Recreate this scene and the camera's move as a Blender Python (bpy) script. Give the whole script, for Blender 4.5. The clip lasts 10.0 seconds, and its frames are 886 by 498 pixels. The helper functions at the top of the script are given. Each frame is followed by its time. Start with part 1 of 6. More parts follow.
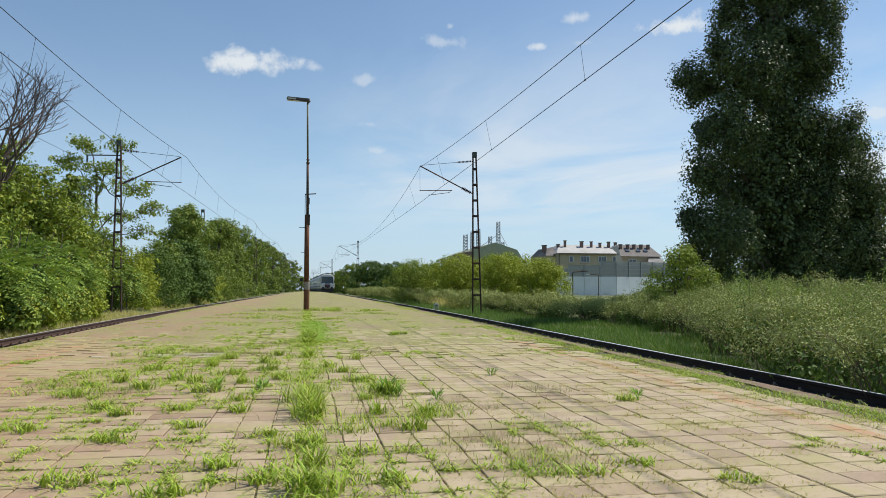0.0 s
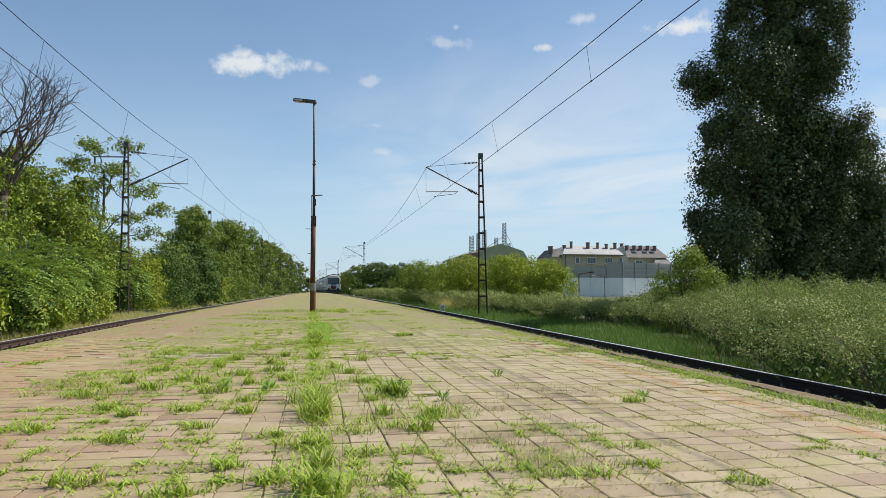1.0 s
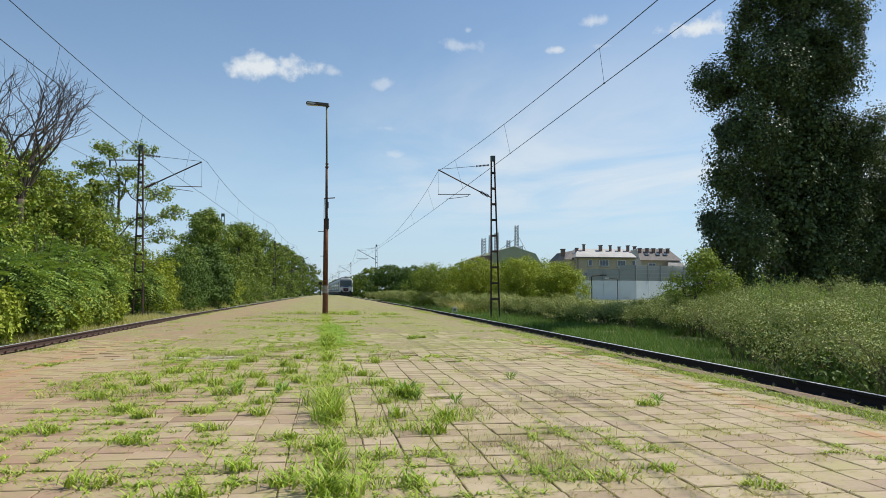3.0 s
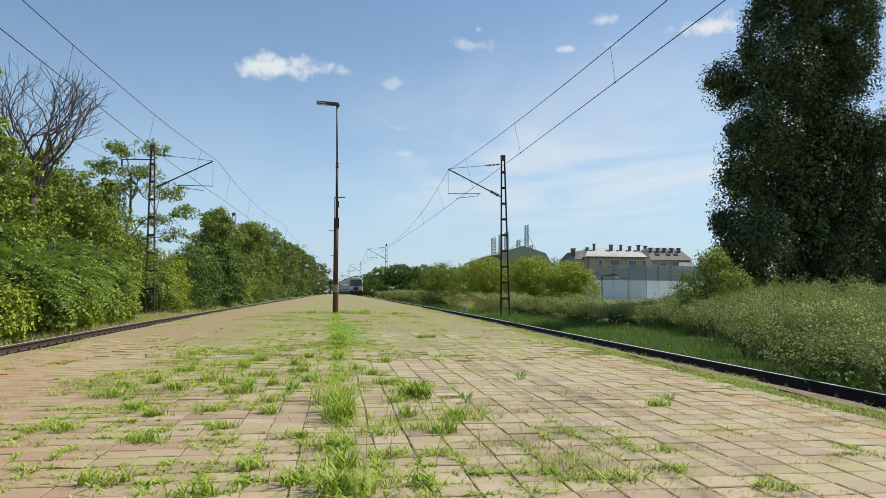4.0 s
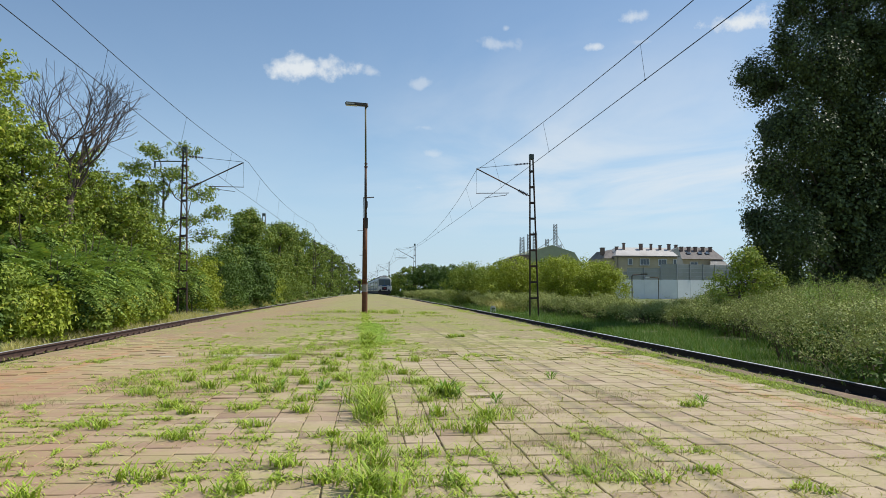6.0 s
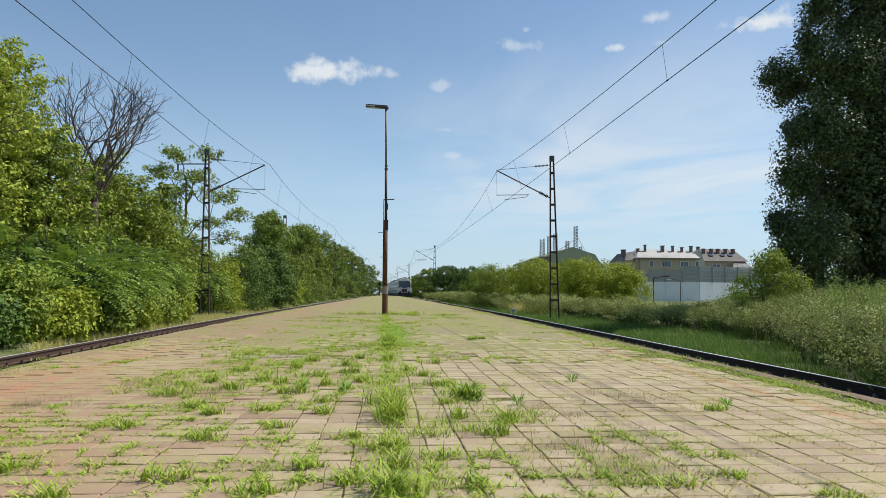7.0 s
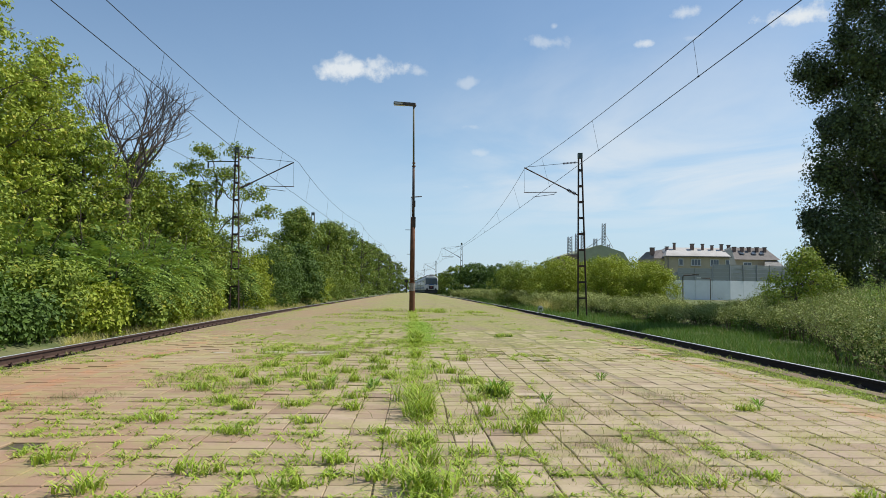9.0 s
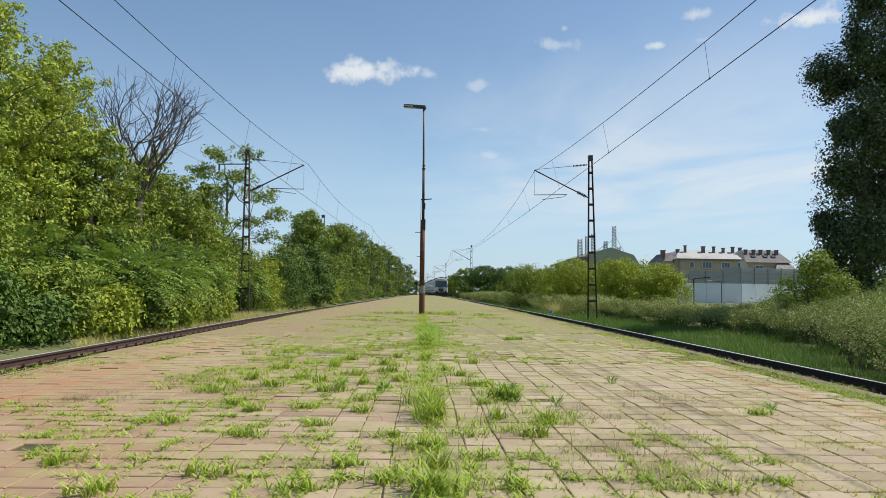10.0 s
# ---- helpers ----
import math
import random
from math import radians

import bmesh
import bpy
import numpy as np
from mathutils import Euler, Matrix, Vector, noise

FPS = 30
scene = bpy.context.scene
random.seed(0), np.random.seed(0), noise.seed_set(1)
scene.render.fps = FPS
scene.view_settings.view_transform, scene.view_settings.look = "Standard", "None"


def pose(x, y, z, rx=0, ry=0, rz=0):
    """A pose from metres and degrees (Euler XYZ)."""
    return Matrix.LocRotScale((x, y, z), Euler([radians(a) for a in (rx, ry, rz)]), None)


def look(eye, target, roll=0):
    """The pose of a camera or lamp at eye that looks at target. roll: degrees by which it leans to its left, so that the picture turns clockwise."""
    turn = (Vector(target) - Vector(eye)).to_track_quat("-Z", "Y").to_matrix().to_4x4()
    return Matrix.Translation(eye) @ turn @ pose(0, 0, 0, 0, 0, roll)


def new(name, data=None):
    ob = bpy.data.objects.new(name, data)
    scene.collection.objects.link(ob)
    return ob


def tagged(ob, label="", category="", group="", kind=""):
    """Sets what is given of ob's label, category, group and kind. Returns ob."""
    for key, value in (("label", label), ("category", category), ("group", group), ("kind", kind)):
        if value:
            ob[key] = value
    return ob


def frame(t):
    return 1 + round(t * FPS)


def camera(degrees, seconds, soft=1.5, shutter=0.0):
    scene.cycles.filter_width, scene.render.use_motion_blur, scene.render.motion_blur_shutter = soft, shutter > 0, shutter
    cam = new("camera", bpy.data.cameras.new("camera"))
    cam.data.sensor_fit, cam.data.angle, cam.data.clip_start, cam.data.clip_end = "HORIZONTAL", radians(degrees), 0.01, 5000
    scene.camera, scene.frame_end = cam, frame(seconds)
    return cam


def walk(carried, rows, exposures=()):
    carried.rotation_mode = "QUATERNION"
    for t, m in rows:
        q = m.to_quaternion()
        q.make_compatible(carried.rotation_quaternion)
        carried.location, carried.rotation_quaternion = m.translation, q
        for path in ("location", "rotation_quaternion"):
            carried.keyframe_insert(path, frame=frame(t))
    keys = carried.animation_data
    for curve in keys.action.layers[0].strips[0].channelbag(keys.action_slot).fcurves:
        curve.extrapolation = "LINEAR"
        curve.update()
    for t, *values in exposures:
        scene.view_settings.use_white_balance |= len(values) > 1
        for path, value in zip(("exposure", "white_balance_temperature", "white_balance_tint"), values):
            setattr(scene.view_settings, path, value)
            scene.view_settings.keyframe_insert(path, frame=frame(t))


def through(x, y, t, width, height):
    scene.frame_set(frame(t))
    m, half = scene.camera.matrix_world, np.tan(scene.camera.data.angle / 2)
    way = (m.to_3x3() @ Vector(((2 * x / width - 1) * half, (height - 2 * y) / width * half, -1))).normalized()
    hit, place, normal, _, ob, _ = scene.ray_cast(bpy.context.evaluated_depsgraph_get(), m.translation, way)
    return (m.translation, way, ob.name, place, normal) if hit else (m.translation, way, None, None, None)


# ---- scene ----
cam = camera(62.27, 10.0, soft=0.5)
# seconds, x, y, z, yaw, pitch, roll
ROWS = [
    (0.0, 0.000, 0.000, 1.120, -10.57, 3.21, -0.09),
    (0.5, -0.003, -0.006, 1.122, -10.36, 3.24, -0.09),
    (1.0, -0.003, -0.008, 1.122, -10.10, 3.30, -0.11),
    (1.5, -0.005, 0.000, 1.122, -9.85, 3.37, -0.13),
    (2.0, -0.005, 0.002, 1.122, -9.65, 3.45, -0.12),
    (2.5, -0.007, -0.003, 1.122, -9.45, 3.50, -0.13),
    (4.0, -0.017, -0.001, 1.121, -8.39, 3.45, -0.30),
    (4.5, -0.021, 0.002, 1.120, -8.00, 3.39, -0.33),
    (5.0, -0.024, 0.000, 1.121, -7.53, 3.34, -0.29),
    (5.5, -0.028, -0.004, 1.121, -6.93, 3.34, -0.26),
    (7.0, -0.045, 0.003, 1.122, -4.64, 3.55, -0.38),
    (7.5, -0.050, 0.006, 1.120, -4.03, 3.53, -0.46),
    (8.0, -0.051, 0.007, 1.119, -3.51, 3.41, -0.50),
    (8.5, -0.053, 0.012, 1.118, -3.02, 3.31, -0.57),
    (9.0, -0.063, -0.004, 1.122, -2.56, 3.32, -0.70),
    (9.5, -0.063, 0.001, 1.123, -2.07, 3.42, -0.77),
    (10.0, -0.066, 0.007, 1.124, -1.80, 3.50, -0.80),
]
walk(cam, [(t, pose(x, y, z, 90 + pitch, roll, yaw)) for t, x, y, z, yaw, pitch, roll in ROWS])

# ---- light ----
SUN_AZ, SUN_EL = 79.0, 56.0          # degrees clockwise from +y, and above the horizon
scene.view_settings.exposure = 0.0
world = bpy.data.worlds.new("sky")
scene.world = world
world.use_nodes = True


def build_sky():
    nt = world.node_tree
    nt.nodes.clear()
    N, L = nt.nodes.new, nt.links.new
    sky = N("ShaderNodeTexSky")
    sky.sky_type, sky.sun_disc = "NISHITA", False
    sky.sun_elevation, sky.sun_rotation = radians(SUN_EL), radians(SUN_AZ)
    sky.air_density, sky.dust_density, sky.ozone_density = 1.0, 0.2, 0.3
    co = N("ShaderNodeTexCoord")
    sep = N("ShaderNodeSeparateXYZ")
    L(co.outputs["Generated"], sep.inputs[0])

    def m(op, a, b=None, clamp=False):
        n = N("ShaderNodeMath")
        n.operation, n.use_clamp = op, clamp
        for i, v in enumerate((a, b)):
            if v is None:
                continue
            if hasattr(v, "links"):
                L(v, n.inputs[i])
            else:
                n.inputs[i].default_value = v
        return n.outputs[0]

    def ramp(v, lo, hi):
        n = N("ShaderNodeMapRange")
        n.interpolation_type = "SMOOTHSTEP"
        n.inputs[1].default_value, n.inputs[2].default_value = lo, hi
        L(v, n.inputs[0])
        return n.outputs[0]

    # the layer of cloud as a plane overhead: direction divided by its height
    height = m("MAXIMUM", sep.outputs[2], 0.03)
    flat = N("ShaderNodeCombineXYZ")
    L(m("DIVIDE", sep.outputs[0], height), flat.inputs[0])
    L(m("DIVIDE", sep.outputs[1], height), flat.inputs[1])
    wisp_map = N("ShaderNodeMapping")
    wisp_map.inputs["Scale"].default_value = (0.42, 0.22, 1)
    wisp_map.inputs["Rotation"].default_value = (0, 0, radians(38))
    L(flat.outputs[0], wisp_map.inputs[0])
    wisp = N("ShaderNodeTexNoise")
    wisp.inputs["Scale"].default_value, wisp.inputs["Detail"].default_value = 1.6, 7
    wisp.inputs["Roughness"].default_value, wisp.inputs["Distortion"].default_value = 0.55, 0.5
    L(wisp_map.outputs[0], wisp.inputs["Vector"])
    veil = m("MULTIPLY", ramp(wisp.outputs[0], 0.32, 0.66), 1.0)
    veil = m("MULTIPLY", veil, m("ADD", m("MULTIPLY", ramp(m("ARCTAN2", sep.outputs[0], sep.outputs[1]), -0.1, 0.3), 0.88), 0.12))
    low = m("SUBTRACT", 1.0, ramp(sep.outputs[2], 0.12, 0.42))
    veil = m("MULTIPLY", veil, ramp(sep.outputs[2], 0.05, 0.16))
    veil = m("MULTIPLY", veil, m("ADD", m("MULTIPLY", low, 0.8), 0.0))
    # small heaps of cloud: azimuth and elevation in degrees, half width, half height, weight
    puffs = PUFFS
    az = m("MULTIPLY", m("ARCTAN2", sep.outputs[0], sep.outputs[1]), 57.2958)
    el = m("MULTIPLY", m("ARCSINE", sep.outputs[2]), 57.2958)
    edge = N("ShaderNodeTexNoise")
    edge.inputs["Scale"].default_value, edge.inputs["Detail"].default_value, edge.inputs["Roughness"].default_value = 26, 6, 0.62
    L(co.outputs["Generated"], edge.inputs["Vector"])
    bumps = m("MULTIPLY", m("SUBTRACT", edge.outputs[0], 0.5), 3.4)
    total = None
    for a, e, w, h, weight in puffs:
        dx = m("DIVIDE", m("SUBTRACT", az, a), w)
        dy = m("DIVIDE", m("SUBTRACT", el, e), h)
        r = m("SQRT", m("ADD", m("MULTIPLY", dx, dx), m("MULTIPLY", dy, dy)))
        v = m("MULTIPLY", ramp(m("SUBTRACT", m("ADD", 1.0, bumps), r), -0.05, 1.0), weight)
        total = v if total is None else m("MAXIMUM", total, v)
    cover = m("MAXIMUM", veil, total, True)
    # bright summer haze above the horizon
    haze = N("ShaderNodeMix")
    haze.data_type = "RGBA"
    L(m("MULTIPLY", m("SUBTRACT", 1.0, ramp(sep.outputs[2], -0.02, 0.28)), 0.7), haze.inputs["Factor"])
    tint = N("ShaderNodeMix")
    tint.data_type, tint.blend_type = "RGBA", "MULTIPLY"
    tint.inputs["Factor"].default_value = 1.0
    L(sky.outputs[0], tint.inputs["A"])
    tint.inputs["B"].default_value = (0.97, 1.05, 1.08, 1)
    L(tint.outputs["Result"], haze.inputs["A"])
    haze.inputs["B"].default_value = HAZE
    mix = N("ShaderNodeMix")
    mix.data_type = "RGBA"
    L(cover, mix.inputs["Factor"])
    L(haze.outputs["Result"], mix.inputs["A"])
    mix.inputs["B"].default_value = CLOUD
    bg = N("ShaderNodeBackground")
    bg.inputs[1].default_value = SKY
    L(mix.outputs["Result"], bg.inputs[0])
    out = N("ShaderNodeOutputWorld")
    L(bg.outputs[0], out.inputs[0])


SKY = 0.119
CLOUD = (6.5, 6.9, 7.2, 1)
HAZE = (3.5, 4.95, 6.9, 1)
PUFFS = [(-4.7, 16.9, 3.6, 1.0, 0.95), (-5.6, 17.5, 1.4, 0.8, 0.85), (-3.2, 17.2, 1.6, 0.8, 0.8), (0.5, 16.9, 0.8, 0.45, 0.5), (4.3, 16.0, 1.7, 0.5, 0.45), (10.6, 19.0, 2.4, 0.65, 0.45), (11.1, 20.1, 0.6, 0.4, 0.45),
         (18.1, 18.5, 0.75, 0.33, 0.75), (20.8, 20.4, 1.3, 0.55, 0.65), (21.5, 18.6, 1.1, 0.3, 0.35), (28.7, 19.2, 2.6, 1.0, 0.98), (5.3, 10.8, 1.2, 0.36, 0.45),
         (4.2, 8.2, 0.95, 0.25, 0.45), (41.8, 11.8, 1.1, 0.5, 0.7), (41.4, 10.5, 1.7, 0.4, 0.5), (4.8, 12.8, 1.2, 0.33, 0.35)]
build_sky()
sun = new("sun", bpy.data.lights.new("sun", "SUN"))
sun.data.energy, sun.data.angle, sun.data.color = 4.8, radians(0.55), (1.0, 0.95, 0.87)
_d = Vector((math.sin(radians(SUN_AZ)) * math.cos(radians(SUN_EL)), math.cos(radians(SUN_AZ)) * math.cos(radians(SUN_EL)), math.sin(radians(SUN_EL))))
sun.matrix_world = look(_d * 60, (0, 0, 0))

# ---- materials ----


def material(name):
    mat = bpy.data.materials.new(name)
    mat.use_nodes = True
    nt = mat.node_tree
    return mat, nt, nt.nodes["Principled BSDF"], nt.nodes.new, nt.links.new


def noise_fac(nt, scale, lo, hi, detail=5.0, rough=0.6, coord="Object", stretch=(1, 1, 1)):
    """A noise from 0 to 1 between the levels lo and hi."""
    N, L = nt.nodes.new, nt.links.new
    co = N("ShaderNodeTexCoord")
    mp = N("ShaderNodeMapping")
    mp.inputs["Scale"].default_value = stretch
    if coord == "World":
        geo = N("ShaderNodeNewGeometry")
        L(geo.outputs["Position"], mp.inputs[0])
    else:
        L(co.outputs[coord], mp.inputs[0])
    tx = N("ShaderNodeTexNoise")
    tx.inputs["Scale"].default_value, tx.inputs["Detail"].default_value, tx.inputs["Roughness"].default_value = scale, detail, rough
    L(mp.outputs[0], tx.inputs["Vector"])
    rg = N("ShaderNodeMapRange")
    rg.inputs[1].default_value, rg.inputs[2].default_value = lo, hi
    L(tx.outputs[0], rg.inputs[0])
    return rg.outputs[0]


def mixed(nt, fac, a, b, blend="MIX"):
    N, L = nt.nodes.new, nt.links.new
    mx = N("ShaderNodeMix")
    mx.data_type, mx.blend_type = "RGBA", blend
    for key, v in (("Factor", fac), ("A", a), ("B", b)):
        if isinstance(v, tuple):
            mx.inputs[key].default_value = (*v, 1) if len(v) == 3 else v
        elif isinstance(v, (int, float)):
            mx.inputs[key].default_value = v
        else:
            L(v, mx.inputs[key])
    return mx.outputs["Result"]


def calc(nt, op, a, b, clamp=False):
    n = nt.nodes.new("ShaderNodeMath")
    n.operation, n.use_clamp = op, clamp
    for i, v in enumerate((a, b)):
        if isinstance(v, (int, float)):
            n.inputs[i].default_value = v
        else:
            nt.links.new(v, n.inputs[i])
    return n.outputs[0]


def bumped(nt, bsdf, fac, strength, dist):
    bp = nt.nodes.new("ShaderNodeBump")
    bp.inputs["Strength"].default_value, bp.inputs["Distance"].default_value = strength, dist
    nt.links.new(fac, bp.inputs["Height"])
    nt.links.new(bp.outputs[0], bsdf.inputs["Normal"])


def surface(name, a, b, scale=6.0, rough=0.7, metal=0.0, c=None, c_scale=0.6, c_lo=0.5, c_hi=0.7, bump=0.3, dist=0.004, coord="Object", stretch=(1, 1, 1)):
    """Two tones of grain, a third in larger stains, and fine relief."""
    mat, nt, bsdf, N, L = material(name)
    fine = noise_fac(nt, scale, 0.3, 0.7, coord=coord, stretch=stretch)
    col = mixed(nt, fine, a, b)
    if c:
        col = mixed(nt, noise_fac(nt, c_scale, c_lo, c_hi, coord=coord, stretch=stretch), col, c)
    L(col, bsdf.inputs["Base Color"])
    bsdf.inputs["Roughness"].default_value, bsdf.inputs["Metallic"].default_value = rough, metal
    if bump:
        bumped(nt, bsdf, noise_fac(nt, scale * 3, 0.2, 0.8, coord=coord, stretch=stretch), bump, dist)
    return mat


def foliage(name, dark, light, yellow=None, amount=0.1, gloss=0.45, through=0.16):
    """Leaves that differ one from another and let some light through."""
    mat, nt, bsdf, N, L = material(name)
    geo = N("ShaderNodeNewGeometry")
    rnd = geo.outputs["Random Per Island"]
    col = mixed(nt, rnd, dark, light)
    patch = noise_fac(nt, 0.55, 0.35, 0.7, coord="World")
    col = mixed(nt, calc(nt, "MULTIPLY", patch, 0.45), col, light)
    if yellow:
        pick = N("ShaderNodeMath")
        pick.operation = "FRACT"
        L(calc(nt, "MULTIPLY", rnd, 37.3), pick.inputs[0])
        sel = calc(nt, "LESS_THAN", pick.outputs[0], amount)
        col = mixed(nt, sel, col, yellow)
    L(col, bsdf.inputs["Base Color"])
    bsdf.inputs["Roughness"].default_value = gloss + 0.15
    bsdf.inputs["Specular IOR Level"].default_value = 0.22
    tr = N("ShaderNodeBsdfTranslucent")
    L(mixed(nt, 0.6, col, (light[0] * 1.3, light[1] * 1.3, light[2] * 0.7)), tr.inputs[0])
    mx = N("ShaderNodeMixShader")
    mx.inputs[0].default_value = through
    L(bsdf.outputs[0], mx.inputs[1])
    L(tr.outputs[0], mx.inputs[2])
    L(mx.outputs[0], nt.nodes["Material Output"].inputs[0])
    return mat


def paving(name, islands):
    """Worn concrete and clinker paviours: greys and browns from piece to piece, dust, moss, and a worn orange line along each edge."""
    mat, nt, bsdf, N, L = material(name)
    rnd = N("ShaderNodeNewGeometry").outputs["Random Per Island"] if islands else N("ShaderNodeObjectInfo").outputs["Random"]
    ramp = N("ShaderNodeValToRGB")
    cr = ramp.color_ramp
    cr.elements[0].position, cr.elements[0].color = 0.0, (0.23, 0.15, 0.098, 1)
    cr.elements[1].position, cr.elements[1].color = 1.0, (0.49, 0.385, 0.265, 1)
    for p, c in ((0.3, (0.395, 0.302, 0.19, 1)), (0.6, (0.445, 0.348, 0.22, 1)), (0.82, (0.31, 0.212, 0.135, 1))):
        e = cr.elements.new(p)
        e.color = c
    L(rnd, ramp.inputs[0])
    col = mixed(nt, calc(nt, "MULTIPLY", noise_fac(nt, 45, 0.3, 0.75, coord="World"), 0.4), ramp.outputs[0], (0.45, 0.36, 0.25))
    col = mixed(nt, calc(nt, "MULTIPLY", noise_fac(nt, 1.3, 0.45, 0.7, coord="World"), 0.5), col, (0.47, 0.38, 0.23))
    grime = calc(nt, "MULTIPLY", noise_fac(nt, 11, 0.5, 0.78, detail=10, rough=0.7, coord="World"), 0.55)
    col = mixed(nt, grime, col, (0.17, 0.13, 0.085))
    # reddish clinker towards one side
    sep = N("ShaderNodeSeparateXYZ")
    L(N("ShaderNodeNewGeometry").outputs["Position"], sep.inputs[0])
    side = N("ShaderNodeMapRange")
    side.inputs[1].default_value, side.inputs[2].default_value = 0.3, -2.6
    L(sep.outputs[0], side.inputs[0])
    col = mixed(nt, calc(nt, "MULTIPLY", calc(nt, "MULTIPLY", side.outputs[0], noise_fac(nt, 0.7, 0.28, 0.58, coord="World")), 0.85), col, (0.34, 0.195, 0.115))
    # rust blown from the track
    rust = N("ShaderNodeMapRange")
    rust.inputs[1].default_value, rust.inputs[2].default_value = -2.9, -4.6
    L(sep.outputs[0], rust.inputs[0])
    col = mixed(nt, calc(nt, "MULTIPLY", calc(nt, "MULTIPLY", rust.outputs[0], noise_fac(nt, 0.45, 0.35, 0.55, coord="World")), 0.7), col, (0.36, 0.165, 0.085))
    # moss and dry grass between and over the pieces
    col = mixed(nt, calc(nt, "MULTIPLY", noise_fac(nt, 2.2, 0.46, 0.68, detail=10, rough=0.72, coord="World"), 0.7), col, (0.35, 0.325, 0.115))
    far = N("ShaderNodeMapRange")
    far.inputs[1].default_value, far.inputs[2].default_value = 7.0, 16.0
    L(sep.outputs[1], far.inputs[0])
    cover = calc(nt, "MULTIPLY", far.outputs[0], noise_fac(nt, 3.0, 0.28, 0.6, detail=9, coord="World"))
    col = mixed(nt, calc(nt, "MULTIPLY", cover, 0.8), col, mixed(nt, noise_fac(nt, 0.5, 0.4, 0.62, coord="World"), (0.40, 0.37, 0.15), (0.36, 0.29, 0.17)))
    # the painted line
    for at in (-4.2, 4.28):
        off = calc(nt, "ABSOLUTE", calc(nt, "SUBTRACT", sep.outputs[0], at), 0)
        band = calc(nt, "LESS_THAN", off, 0.13)
        worn = noise_fac(nt, 2.6, 0.40, 0.72, detail=8, coord="World")
        col = mixed(nt, calc(nt, "MULTIPLY", calc(nt, "MULTIPLY", band, worn), 0.75), col, (0.46, 0.20, 0.085))
    L(col, bsdf.inputs["Base Color"])
    bsdf.inputs["Roughness"].default_value = 0.85
    bumped(nt, bsdf, noise_fac(nt, 70, 0.2, 0.8, coord="World"), 0.35, 0.004)
    return mat


def ground_cover(name):
    """Trodden earth with thin dry grass, greener and barer patches, and reddish dust towards the rusty track."""
    mat, nt, bsdf, N, L = material(name)
    fine = noise_fac(nt, 14, 0.32, 0.68, detail=9, rough=0.7, coord="World", stretch=(1, 0.5, 1))
    col = mixed(nt, fine, (0.19, 0.145, 0.075), (0.40, 0.345, 0.17))
    col = mixed(nt, calc(nt, "MULTIPLY", noise_fac(nt, 1.1, 0.36, 0.56, detail=9, rough=0.7, coord="World", stretch=(1, 0.45, 1)), 0.85), col, mixed(nt, fine, (0.155, 0.165, 0.04), (0.38, 0.37, 0.12)))
    col = mixed(nt, calc(nt, "MULTIPLY", noise_fac(nt, 0.55, 0.52, 0.66, detail=8, coord="World", stretch=(1, 0.5, 1.7)), 0.7), col, mixed(nt, fine, (0.21, 0.15, 0.10), (0.36, 0.27, 0.18)))
    sep = N("ShaderNodeSeparateXYZ")
    L(N("ShaderNodeNewGeometry").outputs["Position"], sep.inputs[0])
    for lo, hi, at, tone in ((-1.6, -3.6, 0.8, (0.33, 0.215, 0.13)), (3.4, 5.0, 0.5, (0.31, 0.22, 0.14))):
        side = N("ShaderNodeMapRange")
        side.inputs[1].default_value, side.inputs[2].default_value = lo, hi
        L(sep.outputs[0], side.inputs[0])
        col = mixed(nt, calc(nt, "MULTIPLY", calc(nt, "MULTIPLY", side.outputs[0], noise_fac(nt, 0.9, 0.36, 0.56, detail=8, coord="World", stretch=(1, 0.4, 1))), at), col, tone)
    L(col, bsdf.inputs["Base Color"])
    bsdf.inputs["Roughness"].default_value = 0.95
    bumped(nt, bsdf, noise_fac(nt, 30, 0.2, 0.8, coord="World"), 0.7, 0.02)
    return mat


